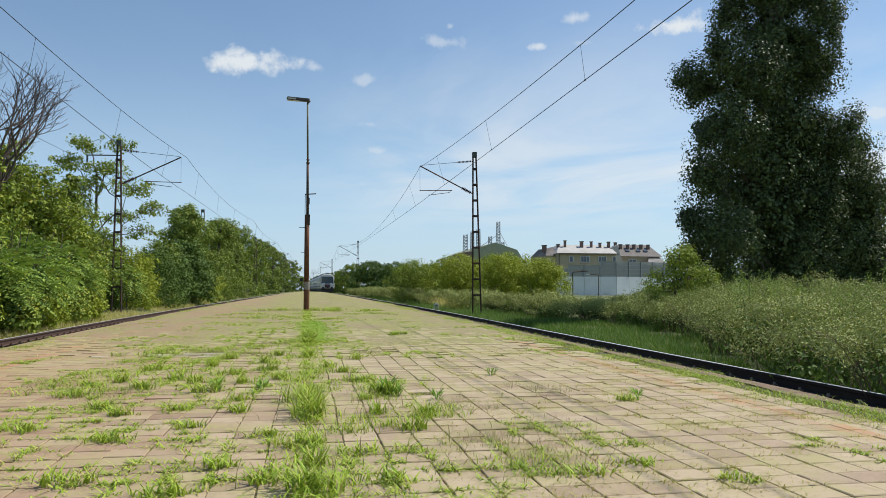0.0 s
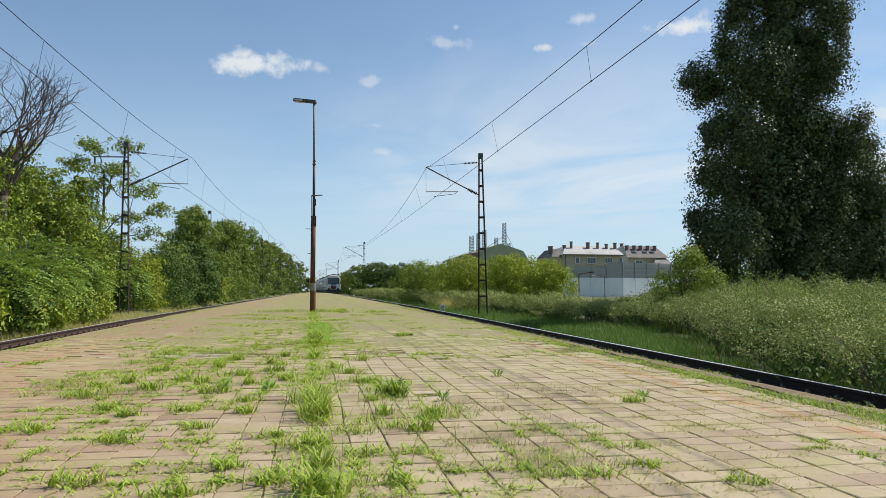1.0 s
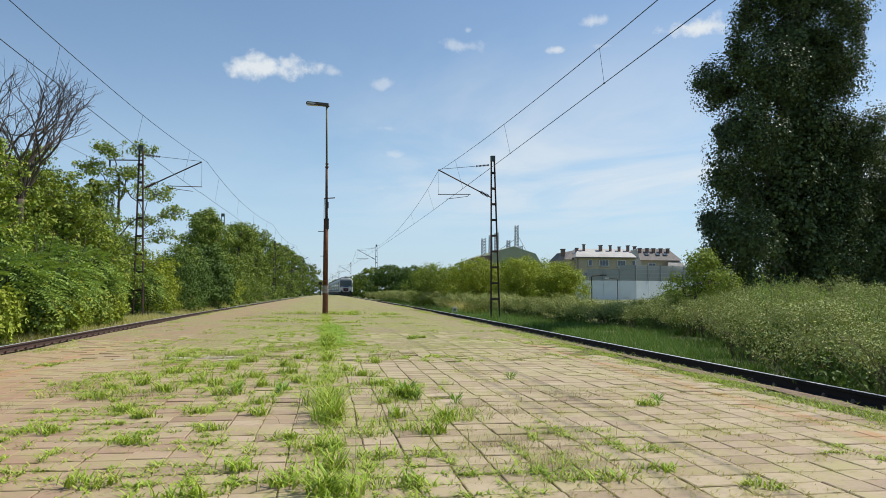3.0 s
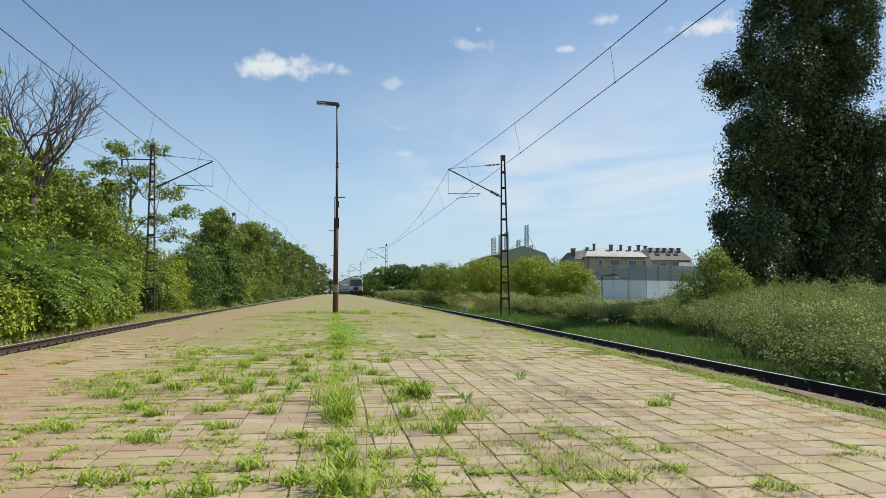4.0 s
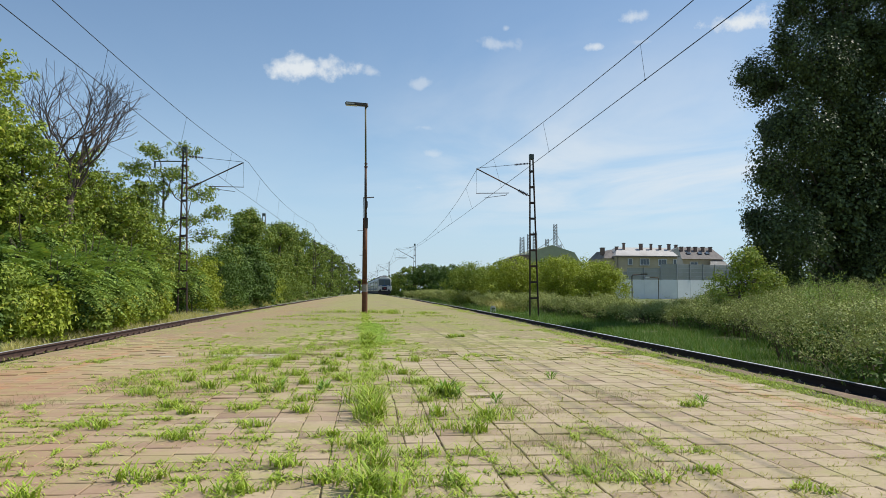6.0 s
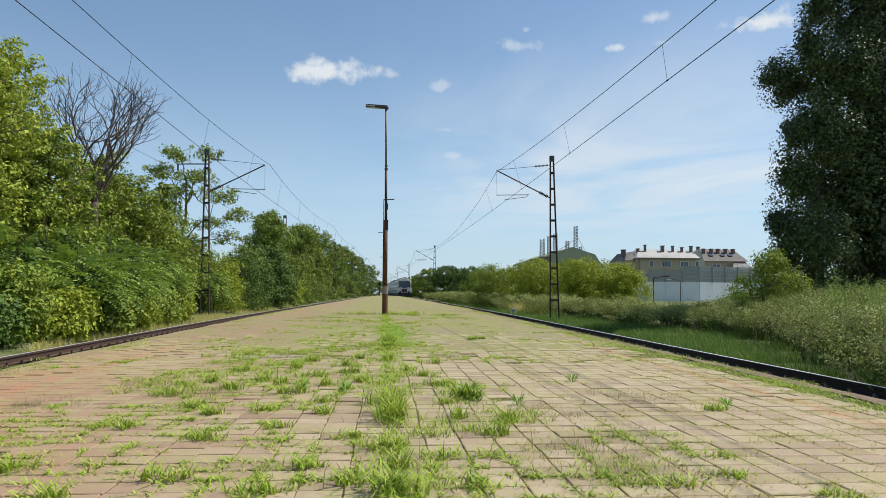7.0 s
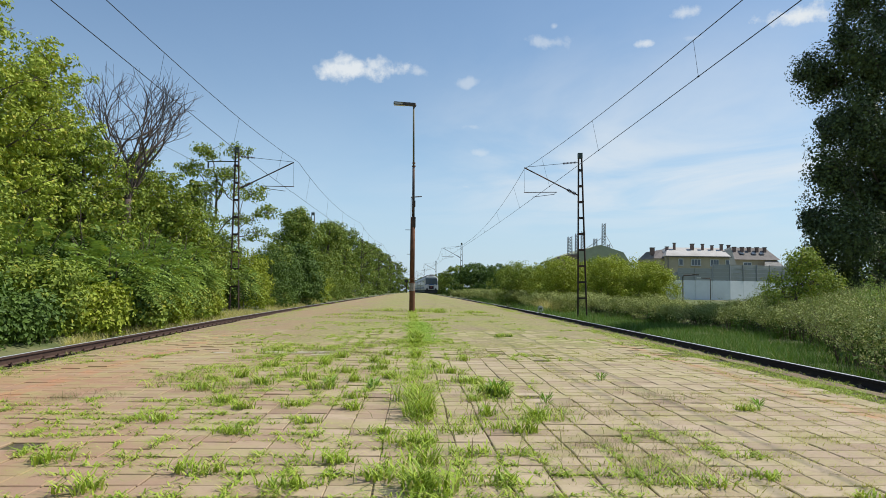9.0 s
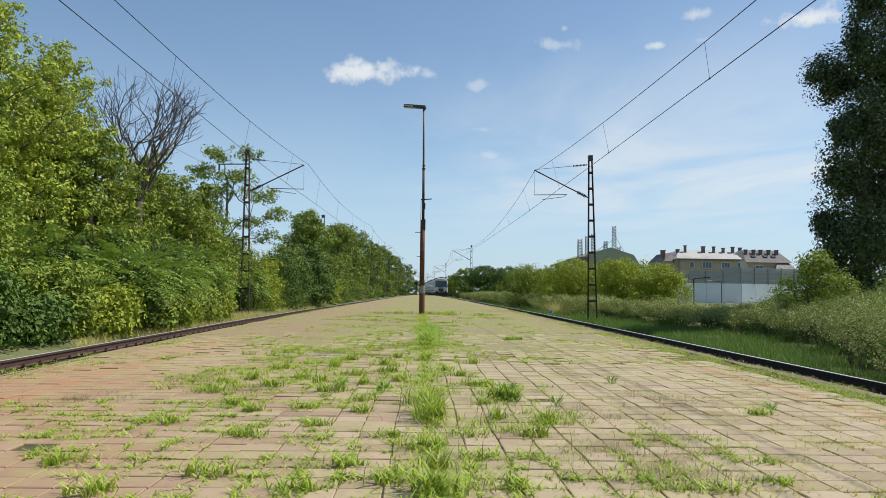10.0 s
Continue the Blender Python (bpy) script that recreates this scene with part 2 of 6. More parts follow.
M = {
    "paver": paving("paver", False),
    "paver_rest": paving("paver_rest", True),
    "soil": ground_cover("soil"),
    "dirt": surface("dirt", (0.15, 0.10, 0.065), (0.27, 0.19, 0.12), 12, 0.95, c=(0.22, 0.2, 0.09), c_scale=1.5, coord="World", bump=0.7, dist=0.02),
    "joint": surface("joint", (0.05, 0.04, 0.026), (0.11, 0.085, 0.05), 9, 0.95, c=(0.16, 0.15, 0.05), c_scale=1.2, coord="World", bump=0.6, dist=0.01),
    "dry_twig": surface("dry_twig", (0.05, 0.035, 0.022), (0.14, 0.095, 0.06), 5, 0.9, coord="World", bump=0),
    "bed": surface("bed", (0.07, 0.045, 0.032), (0.15, 0.10, 0.07), 9, 0.95, c=(0.10, 0.06, 0.04), coord="World", bump=0.9, dist=0.03),
    "ground": surface("ground", (0.07, 0.10, 0.025), (0.14, 0.16, 0.05), 1.2, 0.95, c=(0.22, 0.20, 0.09), c_scale=0.2, coord="World", bump=0.6, dist=0.05),
    # near black: the shade on the rail's side is put into its colour
    "rail": surface("rail", (0.010, 0.008, 0.007), (0.022, 0.016, 0.014), 8, 0.65, 0.2, coord="World"),
    "rail_rust": surface("rail_rust", (0.06, 0.035, 0.025), (0.11, 0.06, 0.04), 8, 0.75, 0.2, coord="World"),
    "rail_head": surface("rail_head", (0.66, 0.67, 0.69), (0.76, 0.77, 0.79), 20, 0.4, 0.35, coord="World", bump=0.05),
    "bolt": surface("bolt", (0.20, 0.165, 0.14), (0.32, 0.27, 0.23), 30, 0.6, 0.3),
    "sleeper": surface("sleeper", (0.07, 0.05, 0.035), (0.13, 0.09, 0.065), 5, 0.9),
    "mast": surface("mast", (0.035, 0.028, 0.024), (0.075, 0.05, 0.036), 4, 0.7, 0.3, c=(0.14, 0.06, 0.03), c_scale=1.2),
    "mast_top": surface("mast_top", (0.045, 0.06, 0.05), (0.07, 0.09, 0.075), 6, 0.6),
    "wire": surface("wire", (0.02, 0.022, 0.024), (0.04, 0.042, 0.045), 30, 0.5, 0.6, bump=0),
    "insulator": surface("insulator", (0.05, 0.02, 0.015), (0.08, 0.035, 0.025), 20, 0.25, bump=0),
    "rust": surface("rust", (0.11, 0.045, 0.022), (0.20, 0.085, 0.04), 5, 0.8, 0.2, c=(0.06, 0.028, 0.018), c_scale=2.0),
    "pole_green": surface("pole_green", (0.09, 0.085, 0.035), (0.13, 0.115, 0.05), 6, 0.6, c=(0.16, 0.09, 0.04), c_scale=1.5),
    "lamp_box": surface("lamp_box", (0.06, 0.045, 0.035), (0.10, 0.08, 0.065), 9, 0.5, 0.3),
    "lamp_glass": surface("lamp_glass", (0.42, 0.40, 0.35), (0.5, 0.48, 0.42), 9, 0.25, bump=0),
    "paper": surface("paper", (0.34, 0.32, 0.28), (0.14, 0.11, 0.09), 25, 0.8),
    "bark": surface("bark", (0.07, 0.055, 0.04), (0.15, 0.12, 0.09), 14, 0.9, stretch=(1, 1, 0.25), bump=0.8, dist=0.02),
    "dead_bark": surface("dead_bark", (0.075, 0.055, 0.046), (0.14, 0.105, 0.085), 9, 0.9),
    # poplar leaves range down to near black, which paints in the crown's shade
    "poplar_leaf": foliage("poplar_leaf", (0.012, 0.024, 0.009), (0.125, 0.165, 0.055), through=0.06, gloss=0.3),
    "tree_leaf": foliage("tree_leaf", (0.06, 0.10, 0.015), (0.31, 0.395, 0.056), (0.36, 0.36, 0.05), 0.1),
    "crown_leaf": foliage("crown_leaf", (0.12, 0.17, 0.02), (0.42, 0.50, 0.07), (0.42, 0.40, 0.06), 0.1),
    "far_leaf": foliage("far_leaf", (0.045, 0.08, 0.014), (0.235, 0.315, 0.05), (0.26, 0.26, 0.04), 0.08),
    "frond_leaf": foliage("frond_leaf", (0.08, 0.15, 0.03), (0.32, 0.44, 0.09), (0.42, 0.42, 0.07), 0.06),
    "lime_leaf": foliage("lime_leaf", (0.13, 0.18, 0.012), (0.4, 0.46, 0.05), (0.3, 0.3, 0.05), 0.1),
    "grey_leaf": foliage("grey_leaf", (0.115, 0.145, 0.042), (0.41, 0.455, 0.135), (0.44, 0.40, 0.18), 0.06, through=0.1),
    # darker-leaved bushes; inside other plants this dark tone stands in for shade
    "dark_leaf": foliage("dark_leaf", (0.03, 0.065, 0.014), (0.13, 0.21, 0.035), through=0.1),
    "grass": foliage("grass", (0.085, 0.165, 0.012), (0.46, 0.58, 0.075), (0.50, 0.44, 0.16), 0.12, 0.35, 0.18),
    "fresh_grass": foliage("fresh_grass", (0.15, 0.27, 0.03), (0.36, 0.52, 0.075), (0.3, 0.36, 0.08), 0.1, 0.4, 0.2),
    "dry_grass": foliage("dry_grass", (0.27, 0.27, 0.06), (0.6, 0.54, 0.2), (0.45, 0.39, 0.22), 0.35, 0.6, 0.3),
    "seed_grass": foliage("seed_grass", (0.20, 0.22, 0.10), (0.36, 0.35, 0.18), (0.26, 0.15, 0.13), 0.25, 0.6, 0.3),
    # verge grass toned down, with some of the scrub's shade in its colour
    "verge_grass": foliage("verge_grass", (0.035, 0.085, 0.014), (0.115, 0.21, 0.034), (0.33, 0.3, 0.12), 0.06, 0.5, 0.3),
    "train_grey": surface("train_grey", (0.52, 0.52, 0.51), (0.62, 0.62, 0.61), 3, 0.4, c=(0.38, 0.38, 0.37), bump=0.05),
    "train_blue": surface("train_blue", (0.03, 0.075, 0.20), (0.045, 0.10, 0.25), 3, 0.4, bump=0),
    "train_dark": surface("train_dark", (0.02, 0.02, 0.022), (0.04, 0.04, 0.042), 5, 0.7, bump=0.1),
    "train_roof": surface("train_roof", (0.16, 0.15, 0.14), (0.24, 0.22, 0.20), 2, 0.8),
    "train_red": surface("train_red", (0.35, 0.03, 0.05), (0.42, 0.05, 0.07), 6, 0.5, bump=0),
    "plaster": surface("plaster", (0.40, 0.335, 0.235), (0.47, 0.40, 0.285), 1.2, 0.9, c=(0.34, 0.28, 0.195), c_scale=0.25),
    "roof_light": surface("roof_light", (0.40, 0.385, 0.36), (0.50, 0.48, 0.45), 0.8, 0.8, c=(0.3, 0.28, 0.25), c_scale=0.2),
    "roof_dark": surface("roof_dark", (0.13, 0.115, 0.105), (0.20, 0.18, 0.165), 1.5, 0.85),
    "brick": surface("brick", (0.14, 0.09, 0.075), (0.22, 0.15, 0.12), 6, 0.9),
    "white": surface("white", (0.70, 0.70, 0.68), (0.78, 0.78, 0.76), 2, 0.6, bump=0),
    "barrier_low": surface("barrier_low", (0.68, 0.70, 0.71), (0.75, 0.77, 0.78), 1.0, 0.7, c=(0.60, 0.63, 0.66), c_scale=0.3, bump=0.1),
    "barrier_high": surface("barrier_high", (0.36, 0.37, 0.36), (0.43, 0.44, 0.43), 1.0, 0.6, bump=0.1),
    "steel": surface("steel", (0.25, 0.26, 0.27), (0.34, 0.35, 0.36), 4, 0.5, 0.5, bump=0),
    "green_wall": surface("green_wall", (0.29, 0.31, 0.20), (0.36, 0.38, 0.25), 0.8, 0.85),
    "cement": surface("cement", (0.40, 0.35, 0.25), (0.50, 0.45, 0.33), 8, 0.9, c=(0.33, 0.28, 0.19), c_scale=3.0, coord="World"),
    "sprout": foliage("sprout", (0.2, 0.21, 0.05), (0.46, 0.45, 0.14), (0.5, 0.42, 0.2), 0.25, 0.6, 0.3),
    "weed": foliage("weed", (0.10, 0.20, 0.025), (0.28, 0.46, 0.07)),
    "stone": surface("stone", (0.5, 0.49, 0.46), (0.62, 0.6, 0.56), 6, 0.85),
}
_g, _nt, _b, _N, _L = material("window_glass")
_b.inputs["Base Color"].default_value, _b.inputs["Roughness"].default_value, _b.inputs["Metallic"].default_value = (0.08, 0.10, 0.125, 1), 0.08, 0.0
M["glass"] = _g
_g, _nt, _b, _N, _L = material("barrier_glass")
_b.inputs["Base Color"].default_value, _b.inputs["Roughness"].default_value = (0.42, 0.44, 0.43, 1), 0.3
_t, _x = _N("ShaderNodeBsdfTransparent"), _N("ShaderNodeMixShader")
_t.inputs[0].default_value, _x.inputs[0].default_value = (0.75, 0.78, 0.78, 1), 0.5
_L(_b.outputs[0], _x.inputs[1]), _L(_t.outputs[0], _x.inputs[2]), _L(_x.outputs[0], _nt.nodes["Material Output"].inputs[0])
M["barrier_glass"] = _g
_g, _nt, _b, _N, _L = material("windscreen_glass")
_b.inputs["Base Color"].default_value, _b.inputs["Roughness"].default_value = (0.09, 0.115, 0.135, 1), 0.1
M["windscreen"] = _g

# ---- building blocks ----


class Acc:
    """Gathers corners and faces of one mesh."""

    def __init__(self):
        self.v, self.f, self.n = [], [], 0

    def add(self, verts, faces):
        verts = np.asarray(verts, dtype=np.float64).reshape(-1, 3)
        for fc in faces if isinstance(faces, list) else [faces]:
            self.f.append(np.asarray(fc, dtype=np.int64).reshape(-1, np.asarray(fc).shape[-1]) + self.n)
        self.v.append(verts)
        self.n += len(verts)
        return self

    def box(self, c, s, m=None):
        x, y, z = np.asarray(s) / 2.0
        v = np.array([(i * x, j * y, k * z) for i in (-1, 1) for j in (-1, 1) for k in (-1, 1)])
        if m is not None:
            v = v @ np.array(m.to_3x3()).T
        return self.add(v + np.asarray(c), np.array([(0, 1, 3, 2), (4, 6, 7, 5), (0, 4, 5, 1), (2, 3, 7, 6), (0, 2, 6, 4), (1, 5, 7, 3)]))

    def tube(self, pts, radii, n=6):
        pts = np.asarray(pts, dtype=float)
        radii = np.full(len(pts), radii) if np.isscalar(radii) else np.asarray(radii)
        d = np.gradient(pts, axis=0)
        d /= np.linalg.norm(d, axis=1)[:, None] + 1e-9
        ref = np.array([1.0, 0, 0]) if abs(d[:, 0]).mean() < 0.8 else np.array([0, 0, 1.0])
        u = np.cross(d, ref)
        u /= np.linalg.norm(u, axis=1)[:, None] + 1e-9
        w = np.cross(d, u)
        a = np.arange(n) * 2 * np.pi / n
        ring = pts[:, None] + radii[:, None, None] * (np.cos(a)[None, :, None] * u[:, None] + np.sin(a)[None, :, None] * w[:, None])
        k = len(pts)
        i, j = np.meshgrid(np.arange(k - 1), np.arange(n), indexing="ij")
        q = np.stack([i * n + j, i * n + (j + 1) % n, (i + 1) * n + (j + 1) % n, (i + 1) * n + j], -1).reshape(-1, 4)
        caps = [np.arange(n)[::-1][None], (np.arange(n) + (k - 1) * n)[None]]
        return self.add(ring.reshape(-1, 3), [q, *caps])

    def leaves(self, pos, ax, side, length, width, bend=0.0):
        """Pointed leaves: from pos along ax, width across side."""
        length, width = length[:, None], width[:, None]
        nrm = np.cross(ax, side)
        a = pos
        b = pos + ax * length * 0.45 + side * width * 0.5 + nrm * length * bend
        c = pos + ax * length
        d = pos + ax * length * 0.45 - side * width * 0.5 + nrm * length * bend
        v = np.stack([a, b, c, d], 1).reshape(-1, 3)
        return self.add(v, np.arange(len(v)).reshape(-1, 4))

    def mesh(self, name):
        me = bpy.data.meshes.new(name)
        v = np.concatenate(self.v)
        idx = np.concatenate([f.ravel() for f in self.f])
        size = np.concatenate([np.full(len(f), f.shape[1]) for f in self.f])
        me.vertices.add(len(v))
        me.vertices.foreach_set("co", v.ravel())
        me.loops.add(len(idx))
        me.loops.foreach_set("vertex_index", idx.astype(np.int32))
        me.polygons.add(len(size))
        me.polygons.foreach_set("loop_start", (np.cumsum(size) - size).astype(np.int32))
        me.update(calc_edges=True)
        me.shade_flat()
        return me


def part(name, acc, mat, parent=None, label="", smooth=False):
    me = acc if isinstance(acc, bpy.types.Mesh) else acc.mesh(name)
    if not me.materials:
        me.materials.append(M[mat])
    if smooth:
        me.shade_smooth()
    ob = new(name, me)
    if parent is not None:
        ob.parent = parent
    return tagged(ob, label)


def thing(name, place, label, category, group="", kind=""):
    ob = new(name)
    ob.location = place
    return tagged(ob, label, category, group, kind)


def bevelled(name, size, bev, segs=1):
    """A box with softened edges as a mesh."""
    bm = bmesh.new()
    bmesh.ops.create_cube(bm, size=1.0)
    bmesh.ops.scale(bm, vec=size, verts=bm.verts)
    bmesh.ops.bevel(bm, geom=bm.edges, offset=bev, segments=segs, affect="EDGES")
    me = bpy.data.meshes.new(name)
    bm.to_mesh(me)
    bm.free()
    return me


def smoothstep(x, lo, hi):
    t = np.clip((np.asarray(x, dtype=float) - lo) / (hi - lo), 0, 1)
    return t * t * (3 - 2 * t)


rng = np.random.default_rng(7)


def unit(v):
    return v / (np.linalg.norm(v, axis=-1, keepdims=True) + 1e-9)


# ---- lie of the land ----
def rise(y):
    """The line climbs gently and levels out far off."""
    u = 0.006 * np.maximum(0, np.asarray(y, dtype=float) - 3)
    return u / (1 + (u / 0.95) ** 3) ** (1 / 3)


def platform_z(x, y):
    x = np.asarray(x, dtype=float)
    return rise(y) - 0.001 * np.maximum(0, x - 0.8) - 0.006 * np.maximum(0, -x - 0.8)


def right_track(y):
    """x of the track's middle on the right."""
    d = np.maximum(0, np.asarray(y, dtype=float) - 36)
    return 6.68 - 0.0205 * d * d / (d + 15)


def left_track(y):
    d = np.maximum(0, np.asarray(y, dtype=float) - 28)
    return -6.9 + 0.031 * d * d / (d + 12)


def rail_z(y):
    return -0.27 + rise(y)


def ground_z(x, y):
    x, y = np.asarray(x, dtype=float), np.asarray(y, dtype=float)
    base = rise(y) - 0.52
    right = 0.06 * np.sin(y * 0.31) * smoothstep(x, 9, 11) + 0.45 * smoothstep(x, 10.5, 30)
    left = 0.22 * smoothstep(-x, 8.6, 10.5) + 0.4 * smoothstep(-x, 12, 30)
    inside = -0.25 * (1 - smoothstep(np.abs(x + 0.2), 4.7, 5.3))
    return base + right + left + inside

# ---- ground, platform, tracks ----


def build_ground():
    xs = np.unique(np.concatenate([-np.geomspace(14, 2500, 22), np.arange(-13, 13.1, 0.6), np.geomspace(14, 2500, 22)]))
    ys = np.unique(np.concatenate([-np.geomspace(6, 2500, 18), np.arange(-5, 60, 2.0), np.geomspace(60, 2500, 30)]))
    X, Y = np.meshgrid(xs, ys, indexing="ij")
    acc, n = Acc(), len(ys)
    i, j = np.meshgrid(np.arange(len(xs) - 1), np.arange(n - 1), indexing="ij")
    acc.add(np.stack([X, Y, ground_z(X, Y)], -1), np.stack([i * n + j, (i + 1) * n + j, (i + 1) * n + j + 1, i * n + j + 1], -1).reshape(-1, 4))
    return tagged(part("ground", acc, "ground", smooth=True), "grassy ground on both sides of the tracks", "ground", kind="structure")


build_ground()
PLAT_END = 210.0


def plat_right(y):
    return right_track(y) - 1.38


def plat_left(y):
    return left_track(y) + 1.38


def build_platform():
    ys = np.concatenate([np.arange(-6, 8, 1.0), np.arange(8, 30, 0.25), np.arange(30, 60, 1.0), np.arange(60, PLAT_END + 1, 5)])
    n = 43
    fr = np.linspace(0, 1, n)
    x = plat_left(ys)[:, None] + fr[None] * (plat_right(ys) - plat_left(ys))[:, None]
    y = np.repeat(ys[:, None], n, 1)
    # the soil lies below the pavers at first and swallows them further on
    lumps = np.array([noise.noise(Vector((a * 0.9, b * 0.6, 4.4))) for a, b in zip(x.ravel(), y.ravel())]).reshape(x.shape)
    sink = 0.030 * (1 - smoothstep(y, 8, 16.5)) - 0.016 * lumps * smoothstep(y, 8, 12)
    top = np.stack([x, y, platform_z(x, y) - sink], -1)
    acc = Acc()
    i, j = np.meshgrid(np.arange(len(ys) - 1), np.arange(n - 1), indexing="ij")
    acc.add(top, np.stack([i * n + j, i * n + j + 1, (i + 1) * n + j + 1, (i + 1) * n + j], -1).reshape(-1, 4))
    for k in (0, n - 1):      # sides
        a = top[:, k]
        b = a - np.array([0, 0, 0.6])
        v = np.concatenate([a, b])
        m, r = len(a), np.arange(len(a) - 1)
        acc.add(v, np.stack([r, r + 1, r + 1 + m, r + m], -1) if k == 0 else np.stack([r, r + m, r + 1 + m, r + 1], -1))
    return tagged(part("platform", acc, "soil", smooth=True), "low island platform overgrown between worn grey-brown pavers", "platform", kind="structure")


platform = build_platform()


def joint_bed():
    """Dark earth in the joints between the pavers."""
    xs, ys = np.arange(-5.4, 5.25, 0.5), np.arange(-6, 17, 1.0)
    X, Y = np.meshgrid(xs, ys, indexing="ij")
    n = len(ys)
    i, j = np.meshgrid(np.arange(len(xs) - 1), np.arange(n - 1), indexing="ij")
    part("joint_bed", Acc().add(np.stack([X, Y, platform_z(X, Y) - 0.014], -1), np.stack([i * n + j, (i + 1) * n + j, (i + 1) * n + j + 1, i * n + j + 1], -1).reshape(-1, 4)), "joint", platform, "dark earth in the joints")


joint_bed()


def edge_strip():
    """Bare dirt between the last pavers and the platform's edge."""
    ys = np.arange(-6, 120, 0.5)
    n = len(ys)
    a = plat_right(ys) - 0.17 + rng.normal(0, 0.05, n)
    b = plat_right(ys) + 0.02 + rng.normal(0, 0.025, n)
    v = np.concatenate([np.stack([x, ys, platform_z(x, ys) + dz], -1) for x, dz in ((a, 0.002), (b, 0.004 + 0.0 * ys))])
    r = np.arange(n - 1)
    part("dirt_edge", Acc().add(v, np.stack([r, r + n, r + n + 1, r + 1], -1)), "dirt", platform, "strip of bare brown dirt")


edge_strip()


def build_track(name, middle, rust, label):
    """Two flat-bottomed rails on sleepers, with bolts and clips at each rail foot."""
    root = tagged(new(name), label, "railway track", kind="structure")
    ys = np.concatenate([np.arange(-8, 60, 2.0), np.arange(60, 420, 6.0)])
    prof = np.array([(-0.062, -0.172), (0.062, -0.172), (0.062, -0.162), (0.012, -0.142), (0.011, -0.05), (0.036, -0.038), (0.036, -0.004), (0.028, 0.0),
                     (-0.028, 0.0), (-0.036, -0.004), (-0.036, -0.038), (-0.011, -0.05), (-0.012, -0.142), (-0.062, -0.162)])
    for sgn in (-1, 1):
        x = middle(ys) + sgn * 0.7535
        z = rail_z(ys)
        n = len(prof)
        v = np.stack([x[:, None] + prof[None, :, 0], np.repeat(ys[:, None], n, 1), z[:, None] + prof[None, :, 1]], -1)
        i, j = np.meshgrid(np.arange(len(ys) - 1), np.arange(n), indexing="ij")
        q = np.stack([i * n + j, (i + 1) * n + j, (i + 1) * n + (j + 1) % n, i * n + (j + 1) % n], -1).reshape(-1, 4)
        rail = part("rail", Acc().add(v, q), "rail_rust" if rust else "rail", root)
        w = 0.033
        top = np.stack([np.stack([x - w, ys, z + 0.005], -1), np.stack([x + w, ys, z + 0.005], -1)], 1)
        i = np.arange(len(ys) - 1)
        part("running_surface", Acc().add(top, np.stack([2 * i, 2 * i + 1, 2 * i + 3, 2 * i + 2], -1)), "rail_head", rail, "bright worn steel running surface")
    plate = Acc().box((0, 0, -0.185), (0.30, 0.15, 0.022)).mesh("base_plate")
    bolt = Acc()
    for sx in (-0.085, 0.085):
        bolt.tube([(sx, 0, -0.175), (sx, 0, -0.105)], 0.012, 6).tube([(sx, 0, -0.135), (sx, 0, -0.115)], 0.024, 6)
        bolt.box((sx * 0.82, 0, -0.15), (0.055, 0.06, 0.018))
    bolt = bolt.mesh("rail_fastening")
    sl = bevelled("sleeper", (2.5, 0.25, 0.15), 0.012)
    y, k = 2.0, 0
    while y < 75:
        s = part("sleeper", sl, "sleeper", root)
        s.location = (float(middle(y)), y, float(rail_z(y)) - 0.27)
        if y < 40:
            for sgn in (-1, 1):
                for me, mt, nm in ((plate, "rail", "base_plate"), (bolt, "rail_rust" if rust else "bolt", "rail_fastening")):
                    p = part(nm, me, mt, root)
                    p.location = (float(middle(y)) + sgn * 0.7535, y, float(rail_z(y)))
        y += 0.615
    bed = Acc()
    ys2 = np.arange(-8, 420, 2.0)
    fr = np.linspace(-1.45, 1.45, 9)
    X = middle(ys2)[:, None] + fr[None]
    Y = np.repeat(ys2[:, None], 9, 1)
    Z = rail_z(Y) - 0.21 - 0.05 * np.abs(fr)[None] + rng.normal(0, 0.012, X.shape)
    i, j = np.meshgrid(np.arange(len(ys2) - 1), np.arange(8), indexing="ij")
    bed.add(np.stack([X, Y, Z], -1), np.stack([i * 9 + j, i * 9 + j + 1, (i + 1) * 9 + j + 1, (i + 1) * 9 + j], -1).reshape(-1, 4))
    part("ballast_bed", bed, "bed", root, "dirty dark brown ballast")
    # loose stones along the near shoulder
    n = 3200
    y = 4 + 60 * rng.random(n) ** 1.7
    x = middle(y) + rng.uniform(-1.4, 1.4, n)
    c = np.stack([x, y, rail_z(y) - 0.205 - 0.05 * np.abs(x - middle(y))], -1)
    oct_v = np.array([(1, 0, 0), (0, 1, 0), (-1, 0, 0), (0, -1, 0), (0, 0, 1), (0, 0, -1)], dtype=float)
    oct_f = np.array([(0, 1, 4), (1, 2, 4), (2, 3, 4), (3, 0, 4), (1, 0, 5), (2, 1, 5), (3, 2, 5), (0, 3, 5)])
    v = c[:, None] + oct_v[None] * rng.uniform(0.015, 0.04, (n, 6, 1)) * rng.uniform(0.6, 1.3, (n, 1, 3))
    st = part("ballast_stones", Acc().add(v, (oct_f[None] + 6 * np.arange(n)[:, None, None]).reshape(-1, 3)), "bed", root)
    st["kind"] = "stuff"
    return root


build_track("track_right", right_track, False, "railway track with rails coloured near black for shade beside the platform")
build_track("track_left", left_track, True, "railway track with rusty brown rails beside the platform")

# ---- catenary ----


